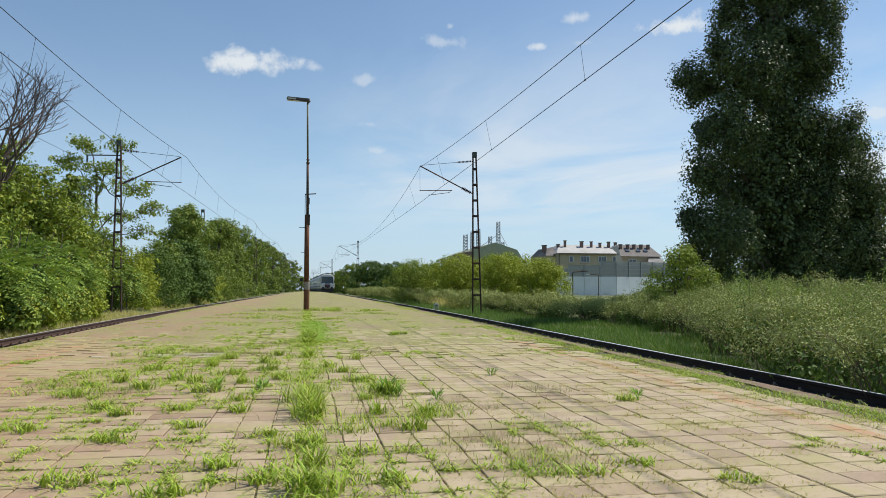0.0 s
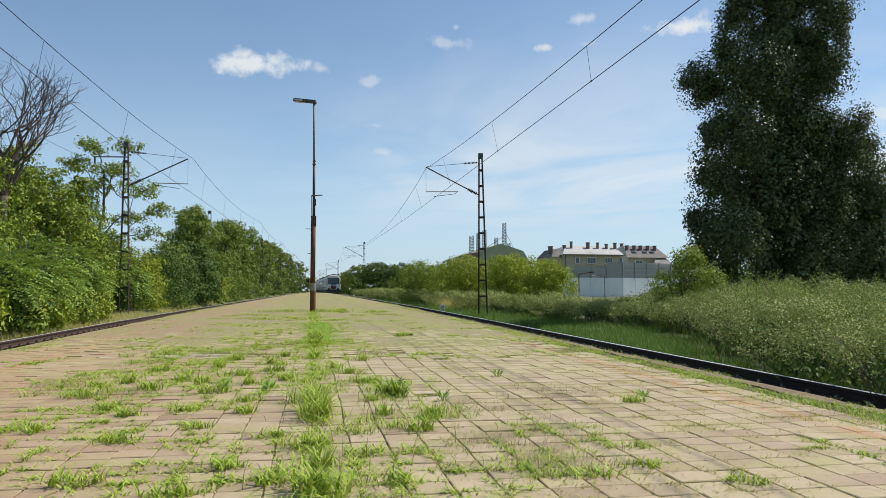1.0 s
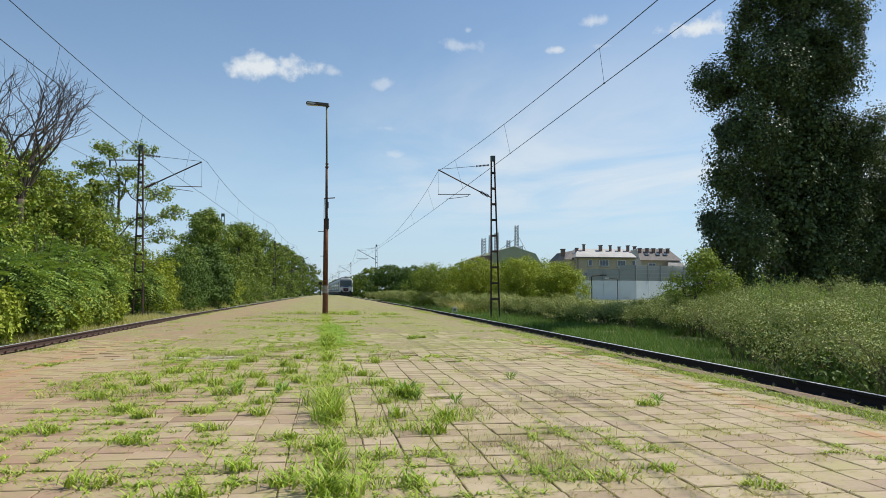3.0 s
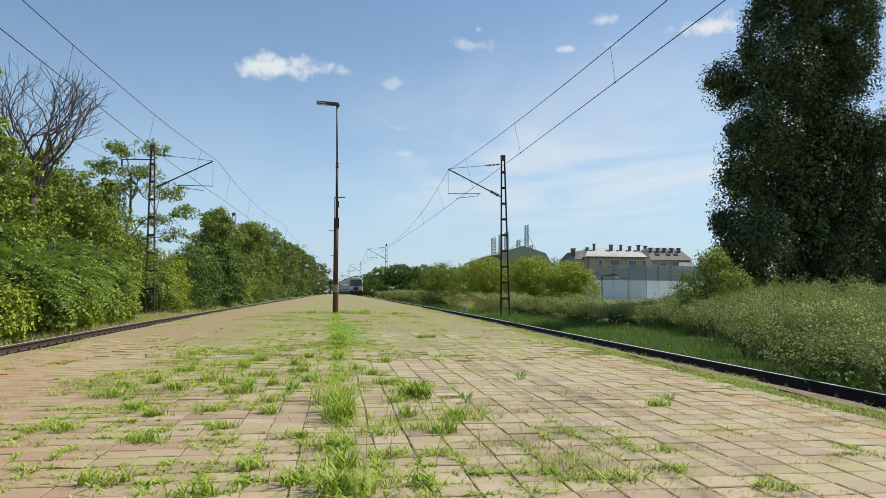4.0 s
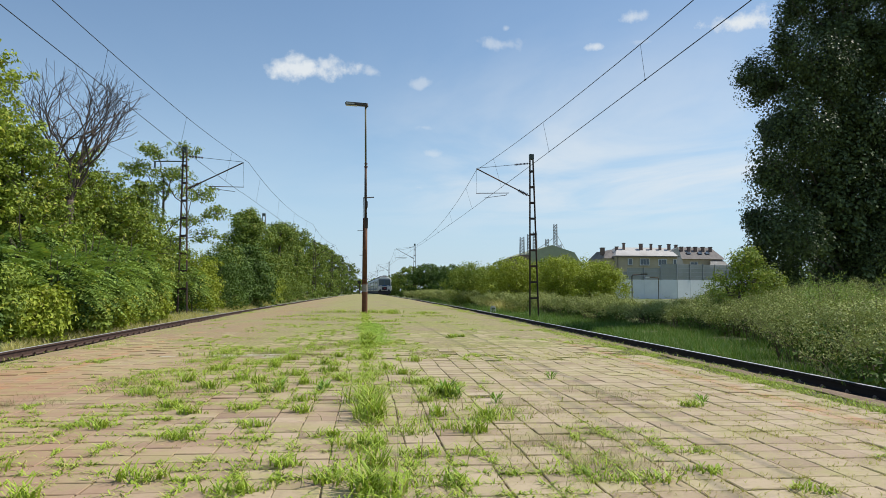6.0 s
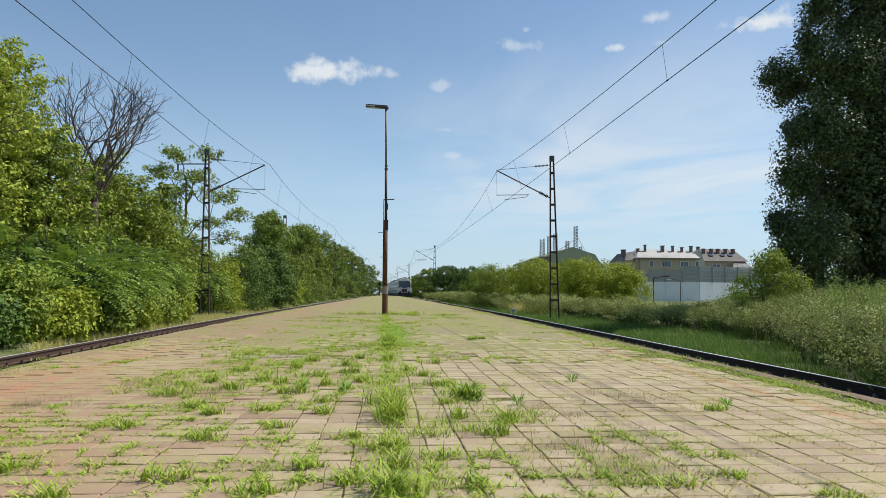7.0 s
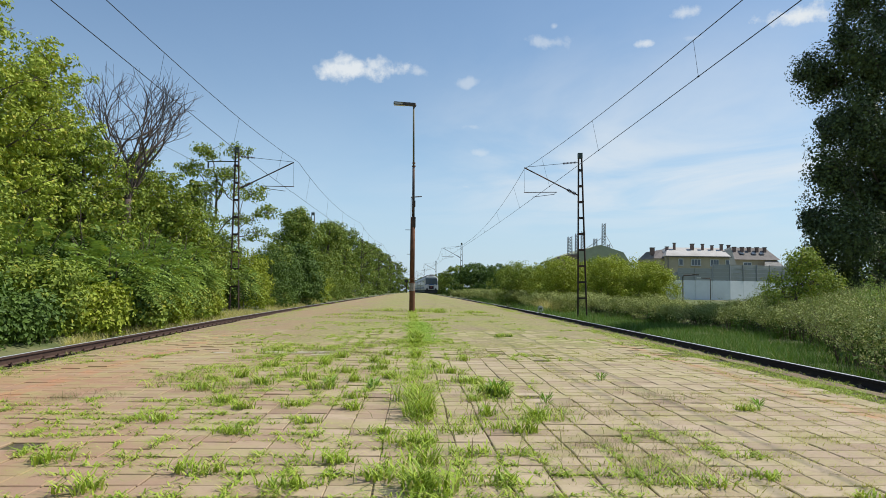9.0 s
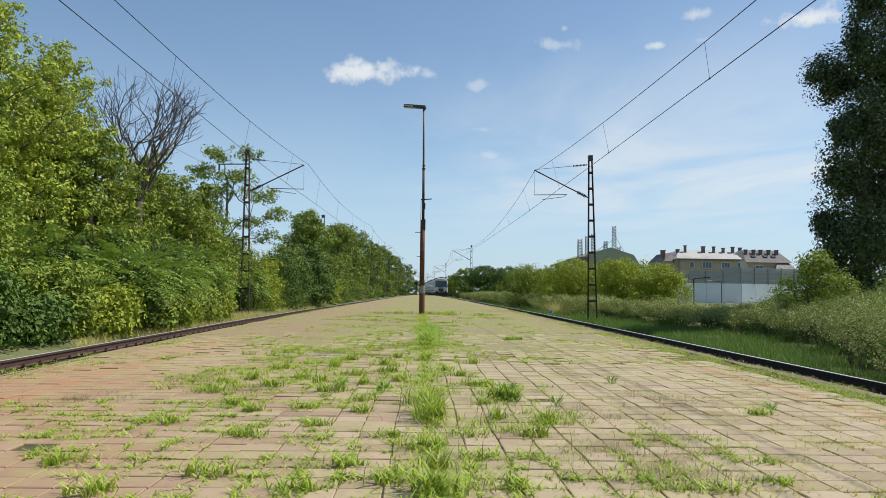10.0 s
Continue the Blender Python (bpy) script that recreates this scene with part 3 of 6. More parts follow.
def lattice_mast(height, width=0.27, foot=0.50, name="catenary_mast", label="dark rusty lattice steel catenary mast with batten plates", arm=0, tip=3.0, wide=1.0):
    """Two channels joined by batten plates, tapering upwards; with a cantilever towards arm (-1 or 1)."""
    root = thing(name, (0, 0, 0), label, "catenary mast", "catenary masts")
    half = lambda z: (foot + (width * 0.62 - foot) * z / height) / 2 * wide
    for s in (-1, 1):
        a = Acc()
        zs = np.linspace(-0.6, height, 2)
        for dy in (-0.09, 0.09):
            for z0, z1 in ((zs[0], zs[1]),):
                p = [(s * half(z0), dy, z0), (s * half(z1), dy, z1)]
                a.tube(p, 0.027, 4)
        a.add([(s * half(zs[0]), -0.1, zs[0]), (s * half(zs[0]), 0.1, zs[0]), (s * half(zs[1]), 0.1, zs[1]), (s * half(zs[1]), -0.1, zs[1])], np.array([[0, 1, 2, 3]]))
        part("mast_channel", a, "mast", root)
    k = max(6, int(round(height / 0.97)))
    for i in range(1, k):
        z = 0.35 + i * (height - 0.4) / k
        for dy in (-0.105, 0.105):
            part("batten_plate", Acc().box((0, dy, z), (2 * half(z) + 0.05, 0.012, 0.11)), "mast", root)
    part("mast_head", Acc().box((0, 0, height - 0.12), (2 * half(height) + 0.07, 0.24, 0.30)), "mast_top", root, "green-painted mast head")
    if arm:
        z_arm, z_tip, z_tie = height - 2.35, height - 0.8, height - 0.48
        x0 = arm * half(z_arm)
        tipx = arm * tip
        part("cantilever_tube", Acc().tube([(x0, 0, z_arm), (tipx, 0, z_tip)], 0.035, 8), "mast", root)
        ins = Acc()
        for t in np.linspace(0.06, 0.2, 7):
            p = np.array([x0 + (tipx - x0) * t, 0, z_arm + (z_tip - z_arm) * t])
            d = unit(np.array([tipx - x0, 0, z_tip - z_arm])) * 0.02
            ins.tube([p - d, p + d], 0.085, 10)
        part("insulator", ins, "insulator", root, "brown ribbed insulator")
        part("tie_rod", Acc().tube([(arm * half(z_tie), 0, z_tie), (tipx * 0.98, 0, z_tip + 0.03)], 0.012, 5), "wire", root)
        ins = Acc()
        for t in np.linspace(0.05, 0.28, 10):
            p = np.array([arm * half(z_tie) + (tipx - arm * half(z_tie)) * t, 0, z_tie + (z_tip + 0.03 - z_tie) * t])
            ins.tube([p - np.array([0.018, 0, 0]), p + np.array([0.018, 0, 0])], 0.055, 8)
        part("insulator", ins, "insulator", root, "brown ribbed insulator")
        zr = height - 2.17
        part("registration_tube", Acc().tube([(arm * tip * 0.42, 0, zr), (tipx * 1.01, 0, zr - 0.02)], 0.022, 6), "mast", root)
        part("steady_arm", Acc().tube([(arm * tip * 0.45, 0, zr - 0.03), (arm * tip * 0.47, 0, zr - 0.12), (arm * tip * 0.86, 0, zr - 0.28)], 0.016, 6), "mast", root)
        part("hanger_wire", Acc().tube([(tipx, 0, z_tip), (tipx * 1.0, 0, zr)], 0.006, 4), "wire", root)
    return root


def put_mast(x, y, base, height, arm, tip, lean=0.0, wide=1.0, width=0.27, foot=0.50):
    m = lattice_mast(height, arm=arm, tip=tip, wide=wide, width=width, foot=foot)
    m.matrix_world = pose(x, y, base, 0, lean, 0)
    return m


put_mast(9.47, 40.3, -0.40, 9.32, -1, 3.15, -0.9)
put_mast(-9.93, 41.8, -0.06, 9.20, 1, 3.2, -0.5)
for yy in (116, 190, 265, 340):
    put_mast(float(right_track(yy)) + 2.7, yy, float(rail_z(yy)) - 0.1, 8.6, -1, 3.0)
put_mast(-10.6, 79, 0.1, 9.3, 0, 3.0, wide=1.6)
for yy in (114, 150, 187, 224, 262):
    put_mast(float(left_track(yy)) - 3.0, yy, float(rail_z(yy)) - 0.1, 8.8, 1, 3.0)
put_mast(9.5, -34.0, -0.3, 9.0, -1, 3.0)
put_mast(-9.8, -27.0, 0.0, 8.65, 1, 3.0)


def catenary(label, spans, z_contact, z_msg, x_c, x_m):
    """Messenger, contact wire and droppers, one span after another."""
    root = thing("overhead_wire", (0, 0, 0), label, "overhead line", "overhead lines")
    for (y0, y1) in zip(spans[:-1], spans[1:]):
        ys = np.linspace(y0, y1, 25)
        u = (ys - (y0 + y1) / 2) / ((y1 - y0) / 2)
        deep = 0.86 if y0 < 0 else 1.4 * ((y1 - y0) / 75) ** 2
        hangers = 8 if y1 - y0 > 50 else 4
        zm = z_msg(ys) - deep * (1 - u * u)
        thick = 0.011 if y0 < 60 else 0.013
        part("messenger_wire", Acc().tube(np.stack([x_m(ys, u), ys, zm], -1), thick, 5), "wire", root)
        part("contact_wire", Acc().tube(np.stack([x_c(ys, u), ys, z_contact(ys)], -1), thick, 5), "wire", root)
        for k in range(hangers):
            yk = y0 + (y1 - y0) * (k + 0.5) / hangers
            uk = (yk - (y0 + y1) / 2) / ((y1 - y0) / 2)
            a = (float(x_m(yk, uk)), yk, float(z_msg(yk) - deep * (1 - uk * uk)))
            b = (float(x_c(yk, uk)), yk, float(z_contact(yk)))
            part("dropper", Acc().tube([a, b], 0.005 if y0 < 60 else 0.009, 4).tube([np.array(b) - (0, 0.03, 0), np.array(b) + (0, 0.03, 0.001)], 0.022, 5), "wire", root)
    return root


catenary("thin dark overhead contact line over the track with sparse droppers", [-34.0, 40.3, 116, 190, 265, 340],
         lambda y: 6.36 + 0 * y, lambda y: 7.98 + 0 * y, lambda y, u: right_track(y) + 0.12 - 0.1 * u * u, lambda y, u: right_track(y) + 0.07 - 0.55 * u * u)
catenary("thin dark overhead contact line over the rusty track", [-27.0, 41.8, 79, 114, 150, 187, 224, 262],
         lambda y: 6.67 + 0 * y, lambda y: 8.37 + 0 * y, lambda y, u: left_track(y) - 0.2 - 0.02 * u, lambda y, u: left_track(y) - 0.1 + 0.25 * u * u)


feeder = thing("feeder_wire", (0, 0, 0), "thin feeder wire carried on the outer side of the masts", "overhead line", "overhead lines")
for y0, y1 in ((-27.0, 41.8), (41.8, 79.0), (79.0, 143.0), (143.0, 210.0)):
    yy = np.linspace(y0, y1, 17)
    uu = (yy - (y0 + y1) / 2) / ((y1 - y0) / 2)
    part("wire_span", Acc().tube(np.stack([np.full(17, -11.6), yy, 7.95 - 0.55 * (1 - uu * uu)], -1), 0.009, 4), "wire", feeder)
part("bracket", Acc().tube([(-11.65, 41.8, 8.32), (-9.9, 41.8, 8.36)], 0.035, 6).tube([(-11.6, 41.8, 8.32), (-11.6, 41.8, 7.95)], 0.05, 6), "mast_top", feeder)

# ---- platform lamp ----
def platform_lamp():
    root = thing("platform_lamp", (0.03, 33.4, 0.17), "tall rusty stepped steel lamp post with a long boxy lamp head", "lamp post")
    part("base_sleeve", Acc().tube([(0, 0, -0.1), (0, 0, 0.1), (0, 0, 1.35), (0, 0, 1.45)], [0.15, 0.14, 0.135, 0.115], 14), "rust", root)
    part("lower_pole", Acc().tube([(0, 0, 1.4), (-0.005, 0, 4.6)], [0.105, 0.098], 12), "rust", root, smooth=True)
    part("middle_pole", Acc().tube([(0, 0, 4.6), (-0.02, 0, 7.1)], [0.07, 0.06], 10), "mast", root, smooth=True)
    part("upper_pole", Acc().tube([(-0.02, 0, 7.1), (-0.06, 0, 10.05)], [0.048, 0.042], 10), "pole_green", root, smooth=True)
    for z, r in ((1.42, 0.15), (1.62, 0.135), (1.0, 0.15), (7.1, 0.085), (7.25, 0.075)):
        part("collar", Acc().tube([(-0.01, 0, z - 0.03), (-0.01, 0, z + 0.03)], r, 12), "rust", root)
    part("junction_box", Acc().box((0.03, -0.1, 4.35), (0.17, 0.16, 0.5)), "mast", root)
    part("notice", Acc().tube([(-0.002, 0, 1.02), (-0.002, 0, 1.40)], 0.142, 14), "paper", root, "torn pale notices pasted round the post")
    part("switch_box", Acc().box((0.02, -0.08, 5.25), (0.15, 0.12, 0.3)), "mast", root)
    part("climbing_peg", Acc().tube([(-0.12, 0, 5.58), (0.40, 0, 5.62)], 0.028, 6), "mast", root)
    part("climbing_peg", Acc().tube([(-0.38, 0, 3.98), (0.0, 0, 3.98)], 0.016, 6), "mast", root)
    part("climbing_peg", Acc().tube([(-0.28, 0, 2.8), (0.0, 0, 2.8)], 0.014, 6), "mast", root)
    part("cable_conduit", Acc().tube([(-0.12, 0, 0.3), (-0.115, 0, 5.6)], 0.016, 6), "mast", root)
    head = part("lamp_head", bevelled("lamp_head", (1.05, 0.24, 0.15), 0.03, 2), "lamp_box", root, "long weathered brown lamp housing")
    head.matrix_basis = pose(-0.52, 0, 10.17, 0, 3, 0)
    part("diffuser", Acc().box((-0.22, 0, -0.082), (0.55, 0.18, 0.02)).box((-0.28, -0.121, -0.01), (0.4, 0.008, 0.07)), "lamp_glass", head, "dusty pale diffuser")
    root.scale = (0.94, 0.94, 0.94)
    part("lamp_bracket", Acc().tube([(-0.06, 0, 10.0), (0.0, 0, 10.1), (-0.02, 0, 10.22)], [0.05, 0.085, 0.06], 10), "lamp_box", root)
    return root


platform_lamp()


# ---- train ----
def rail_car(length, front):
    w, h = 2.86, 3.95
    car = thing("rail_car", (0, 0, 0), "grey and blue diesel rail car with a large windscreen" if front else "grey diesel rail car with a row of dark windows", "train car", "train cars")
    # body: cross-section pulled along y
    prof = np.array([(-1.38, 0.95), (1.38, 0.95), (1.43, 1.2), (1.43, 2.6), (1.36, 3.25), (1.12, 3.62), (0.6, 3.85), (-0.6, 3.85), (-1.12, 3.62), (-1.36, 3.25), (-1.43, 2.6), (-1.43, 1.2)])
    n = len(prof)
    rows = [(0.0, 0.93), (0.35, 1.0), (length - 0.35, 1.0), (length, 0.95)]
    v = np.concatenate([np.stack([prof[:, 0] * s, np.full(n, y), 0.95 + (prof[:, 1] - 0.95) * (0.5 + 0.5 * s)], -1) for y, s in rows])
    i, j = np.meshgrid(np.arange(3), np.arange(n), indexing="ij")
    q = np.stack([i * n + j, (i + 1) * n + j, (i + 1) * n + (j + 1) % n, i * n + (j + 1) % n], -1).reshape(-1, 4)
    part("body", Acc().add(v, [q, np.arange(n)[None], (np.arange(n)[::-1] + 3 * n)[None]]), "train_grey", car)
    part("roof_fairing", Acc().box((0, length / 2, 3.92), (1.7, length * 0.9, 0.14)), "train_roof", car)
    part("underframe", Acc().box((0, length / 2, 0.72), (2.6, length - 0.6, 0.5)), "train_dark", car)
    for y in (3.6, length - 3.6):
        part("bogie", Acc().box((0, y, 0.5), (2.2, 2.9, 0.45)), "train_dark", car)
        for dy in (-1.1, 1.1):
            for sx in (-0.75, 0.75):
                part("wheel", Acc().tube([(sx - 0.06, y + dy, 0.42), (sx + 0.06, y + dy, 0.42)], 0.42, 16), "train_dark", car)
    for sx in (-1, 1):
        y = 2.2
        while y < length - 2.0:
            part("window", Acc().box((sx * 1.425, y, 2.35), (0.03, 1.15, 0.85)), "glass", car)
            y += 1.5
        part("side_band", Acc().box((sx * 1.43, length / 2, 1.35), (0.02, length - 0.8, 0.32)), "train_blue", car, "blue side band")
        for y in (0.95, length / 2, length - 1.2):
            part("door", Acc().box((sx * 1.43, y, 2.0), (0.03, 0.85, 2.0)), "train_dark", car)
    if front:
        part("front_mask", Acc().box((0, -0.015, 2.66), (2.3, 0.05, 1.36)), "train_blue", car, "blue windscreen surround")
        for sx in (-0.57, 0.57):
            ws = part("windscreen", bevelled("windscreen", (1.13, 0.04, 1.2), 0.015), "windscreen", car)
            ws.location = (sx * 1.03, -0.045, 2.72)
        part("bumper_panel", Acc().box((0, -0.02, 1.34), (2.6, 0.08, 0.62)), "train_grey", car)
        part("destination_sign", Acc().box((-0.75, -0.05, 1.98), (0.5, 0.03, 0.1)).box((0.75, -0.05, 1.98), (0.5, 0.03, 0.1)), "white", car, "unreadable white lettering")
        part("front_band", Acc().box((0, -0.02, 1.98), (2.5, 0.05, 0.14)), "train_blue", car)
        part("coupling_panel", Acc().box((0, -0.06, 1.42), (1.0, 0.08, 0.66)), "train_dark", car)
        part("coupler", Acc().tube([(0, -0.5, 1.2), (0, 0, 1.2)], 0.13, 10).box((0, -0.5, 1.2), (0.34, 0.2, 0.34)), "train_dark", car)
        part("red_plate", Acc().box((0.05, -0.11, 1.5), (0.34, 0.02, 0.2)), "train_red", car, "red panel above the coupling")
        for sx in (-0.95, 0.95):
            part("headlight", Acc().tube([(sx, -0.07, 1.72), (sx, 0.02, 1.72)], 0.11, 12), "white", car, "round headlight")
            part("buffer", Acc().tube([(sx * 0.92, -0.55, 1.05), (sx * 0.92, 0, 1.05)], 0.09, 8).tube([(sx * 0.92, -0.6, 1.05), (sx * 0.92, -0.55, 1.05)], 0.22, 12), "train_dark", car)
        for sx in (-0.15, 0.15):
            part("roof_light", Acc().tube([(sx, -0.05, 4.02), (sx, 0.15, 4.02)], 0.13, 10), "train_dark", car)
        part("snow_plough", Acc().box((0, -0.12, 0.5), (2.3, 0.1, 0.5)), "train_dark", car)
    return car


def place_train(y_front):
    y = y_front
    for k, length in enumerate((24.0, 24.0, 24.0, 24.0)):
        car = rail_car(length, k == 0)
        a = math.atan2(float(right_track(y + length) - right_track(y)), length)
        car.matrix_world = pose(float(right_track(y)), y, float(rail_z(y)), 0, 0, -math.degrees(a))
        car.scale = (1.06, 1.0, 1.04)
        y += length + 0.7


place_train(158.0)

# ---- plants ----


def clump_leaves(acc, centre, size, counts, out, leaf, width, droop, tall):
    """Leaves over small rounded clumps: each clump has a lit and a shaded side of its own."""
    idx = np.repeat(np.arange(len(centre)), counts)
    u = unit(rng.normal(size=(len(idx), 3)))
    rad = (0.4 + 0.6 * rng.random(len(idx)) ** 0.6) * size[idx]
    p = centre[idx] + u * rad[:, None] * np.array([1, 1, tall])
    nrm = unit(u * 0.9 + out[idx] * 0.35 + np.array([0, 0, 0.35]) + rng.normal(size=p.shape) * 0.38)
    a = rng.normal(size=p.shape) + u * 0.3 + out[idx] * 0.3 - np.array([0, 0, droop])
    ax = unit(a - nrm * np.sum(a * nrm, 1)[:, None])
    ln = leaf * rng.uniform(0.65, 1.35, len(p))
    return acc.leaves(p, ax, unit(np.cross(nrm, ax)), ln, ln * width, 0.08)


def crown(acc, blobs, leaf, width=0.6, clump=0.45, per_clump=26, droop=0.25, shell=0.5, tall=0.8):
    """Leaves in clumps through ellipsoids (x, y, z, rx, ry, rz, leaves); the clumps keep to the outer part and leave gaps."""
    for x, y, z, rx, ry, rz, count in blobs:
        k = max(6, int(count / per_clump))
        d = unit(rng.normal(size=(k, 3)))
        r = shell + (1 - shell) * rng.random(k) ** 0.6
        r *= 1 + 0.16 * np.sin(d[:, 0] * 5.1 + x) * np.cos(d[:, 2] * 6.3 + y) + rng.normal(0, 0.06, k)
        cc = d * r[:, None] * np.array([rx, ry, rz])
        out = unit(cc / np.array([rx, ry, rz]))
        clump_leaves(acc, cc + np.array([x, y, z]), clump * rng.uniform(0.6, 1.35, k), rng.poisson(per_clump, k) + 4, out, leaf, width, droop, tall)
    return acc


def limb(acc, a, b, r0, r1, wob=0.06, n=6, sides=7):
    a, b = np.asarray(a, float), np.asarray(b, float)
    t = np.linspace(0, 1, n)[:, None]
    ln = np.linalg.norm(b - a)
    pts = a + (b - a) * t + rng.normal(0, wob * ln, (n, 3)) * np.sin(t * np.pi) * 0.5
    return acc.tube(pts, np.linspace(r0, r1, n), sides)


def leafy_tree(name, place, label, category, blobs, trunk_h, trunk_r, mat, leaf=0.16, group="", clump=0.45, per_clump=26, width=0.6, shell=0.5, droop=0.25, kind=""):
    """Trunk, a limb towards each mass of leaves with twigs, and the crown."""
    root = thing(name, (place[0], place[1], float(ground_z(place[0], place[1]))), label, category, group, kind)
    t = Acc()
    top = (rng.normal(0, 0.2), rng.normal(0, 0.2), trunk_h)
    limb(t, (0, 0, -0.3), top, trunk_r, trunk_r * 0.55, 0.03, 8, 9)
    part("trunk", t, "bark", root, smooth=True)
    limbs = Acc()
    for x, y, z, rx, ry, rz, c in blobs:
        start = np.array(top) * rng.uniform(0.45, 1.0)
        limb(limbs, start, (x, y, z + rz * 0.3), trunk_r * 0.45, trunk_r * 0.12, 0.08)
        for _ in range(5):
            d = unit(rng.normal(size=3)) * np.array([rx, ry, rz]) * 0.8
            limb(limbs, (x - d[0] * 0.2, y - d[1] * 0.2, z - rz * 0.2), (x + d[0], y + d[1], z + d[2]), trunk_r * 0.16, 0.012, 0.12, 5, 5)
    part("branch_structure", limbs, "bark", root, smooth=True)
    part("crown", crown(Acc(), blobs, leaf, width, clump, per_clump, droop, shell), mat, root)
    return root


def branchy_tree(name, place, label, height, reach, branches, rise_angle, mat, leaf, per_clump, clump, trunk_r=0.25, lowest=0.08, group="", width=0.6, top_power=0.8, droop=0.2, inner=0.62):
    """Branches leave the trunk all the way up; each carries side twigs and clumps of leaves towards its end, so the outline is feathered."""
    root = thing(name, (place[0], place[1], float(ground_z(place[0], place[1]))), label, "tree", group)
    t, wood, lv = Acc(), Acc(), Acc()
    sway = rng.normal(0, 0.15, 2)
    limb(t, (0, 0, -0.3), (sway[0], sway[1], height * 0.93), trunk_r, 0.03, 0.012, 12, 9)
    part("trunk", t, "bark", root, smooth=True)
    todo = []
    for k in range(branches):
        f = lowest + (0.97 - lowest) * ((k + rng.random()) / branches)
        todo.append((f, k * 2.399 + rng.normal(0, 0.35), reach * max(0.1, (1 - f)) ** top_power * rng.uniform(0.6, 1.15) + 0.35, rise_angle + rng.normal(0, 8)))
    centres = []
    for f, az, ln, ang in todo:
        z0 = max(0.4, f * height - 0.25 * ln)
        d = np.array([math.cos(az), math.sin(az), math.tan(radians(ang))])
        a = np.array([sway[0] * f, sway[1] * f, z0])
        n = 6
        u = np.linspace(0, 1, n)[:, None]
        bend = np.array([0, 0, 0.12 * ln]) * np.sin(u * np.pi)
        pts = a + d * ln * u + bend + rng.normal(0, 0.03 * ln, (n, 3)) * u
        wood.tube(pts, np.linspace(trunk_r * 0.28 * (1.1 - f), 0.012, n), 5)
        m = max(3, int(ln * 4.6))
        for _ in range(m):
            w = rng.uniform(0.28, 1.03)
            p = a + d * ln * w + np.array([0, 0, 0.12 * ln * math.sin(min(1, w) * math.pi)])
            q = p + rng.normal(0, 0.27 + 0.07 * ln, 3) * np.array([1, 1, 0.8])
            if rng.random() < 0.5:
                wood.tube([p, (p + q) / 2 + rng.normal(0, 0.03, 3), q], [0.014, 0.010, 0.005], 3)
            centres.append((*q, w))
    part("branch_structure", wood, "bark", root)
    # the shaded inside of the crown
    core = []
    for i in range(int(height / 1.3)):
        f = max(lowest, (i + 0.5) / int(height / 1.3))
        rr = (reach * max(0.05, 1 - f) ** top_power + 0.3) * inner
        core.append((sway[0] * f + rng.normal(0, 0.15 * rr), sway[1] * f, f * height, rr, rr, 0.95, 230 * inner * rr * rr + 60))
    if inner > 0:
        crown(lv, core, leaf * 1.9, width, clump, 18, 0.2, 0.25)
    c = np.array(centres)[:, :3]
    k = len(c)
    clump_leaves(lv, c, clump * rng.uniform(0.6, 1.3, k), rng.poisson(per_clump, k) + 3, unit(c * np.array([1, 1, 0]) + 1e-6), leaf, width, droop, 0.75)
    part("crown", lv, mat, root)
    return root


# poplars: upswept lobes of leaves (across, along, up, half width, half height) with dark gaps between them
TALL = [(-1.5, -1.7, 19.6, 1.6, 2.8), (-0.8, 1.1, 18.2, 1.4, 2.2), (1.5, 0, 18.3, 1.6, 2.5), (2.1, -1.1, 15.8, 0.9, 1.6), (-1.5, 1.7, 16.3, 0.9, 1.5), (0.2, 0.6, 15.3, 1.6, 2.2),
           (1.7, -0.6, 13.9, 1.3, 1.7), (-4.1, -1.7, 13, 0.8, 1.2), (-4.3, 1.1, 12.2, 0.9, 1), (-3.9, 0, 11.8, 1, 1.2), (-2.4, -1.1, 11.9, 1.5, 1.8), (2.1, 1.7, 12.6, 1.6, 1.9),
           (3.3, 0.6, 13, 0.8, 1.1), (-4.3, -0.6, 9.1, 0.8, 1.2), (-3.5, -1.7, 9.1, 1.4, 1.8), (0.8, 1.1, 9.2, 1.5, 2), (1.8, 0, 10, 1.1, 1.2), (-4.9, -1.1, 7.1, 0.9, 1.2),
           (-1.9, 1.7, 7.1, 1.5, 1.8), (0, 0.6, 6.3, 1.6, 2), (-5.2, -0.6, 4.7, 0.7, 1.1), (-4.3, -1.7, 4, 1.5, 1.5), (-0.1, 1.1, 4, 1.6, 1.5), (-4.8, 0, 3, 1, 1), (2.2, 0.5, 7.2, 1.4, 1.8), (2.6, 0.3, 9.0, 1.0, 1.3), (2.0, 0, 5, 1.4, 1.6), (2.2, 0.4, 3.0, 1.5, 1.3), (-2.5, 0, 1.6, 1.6, 1.3), (0.5, 0, 1.4, 1.8, 1.3), (-4.2, 0.3, 1.5, 1.2, 1.2)]
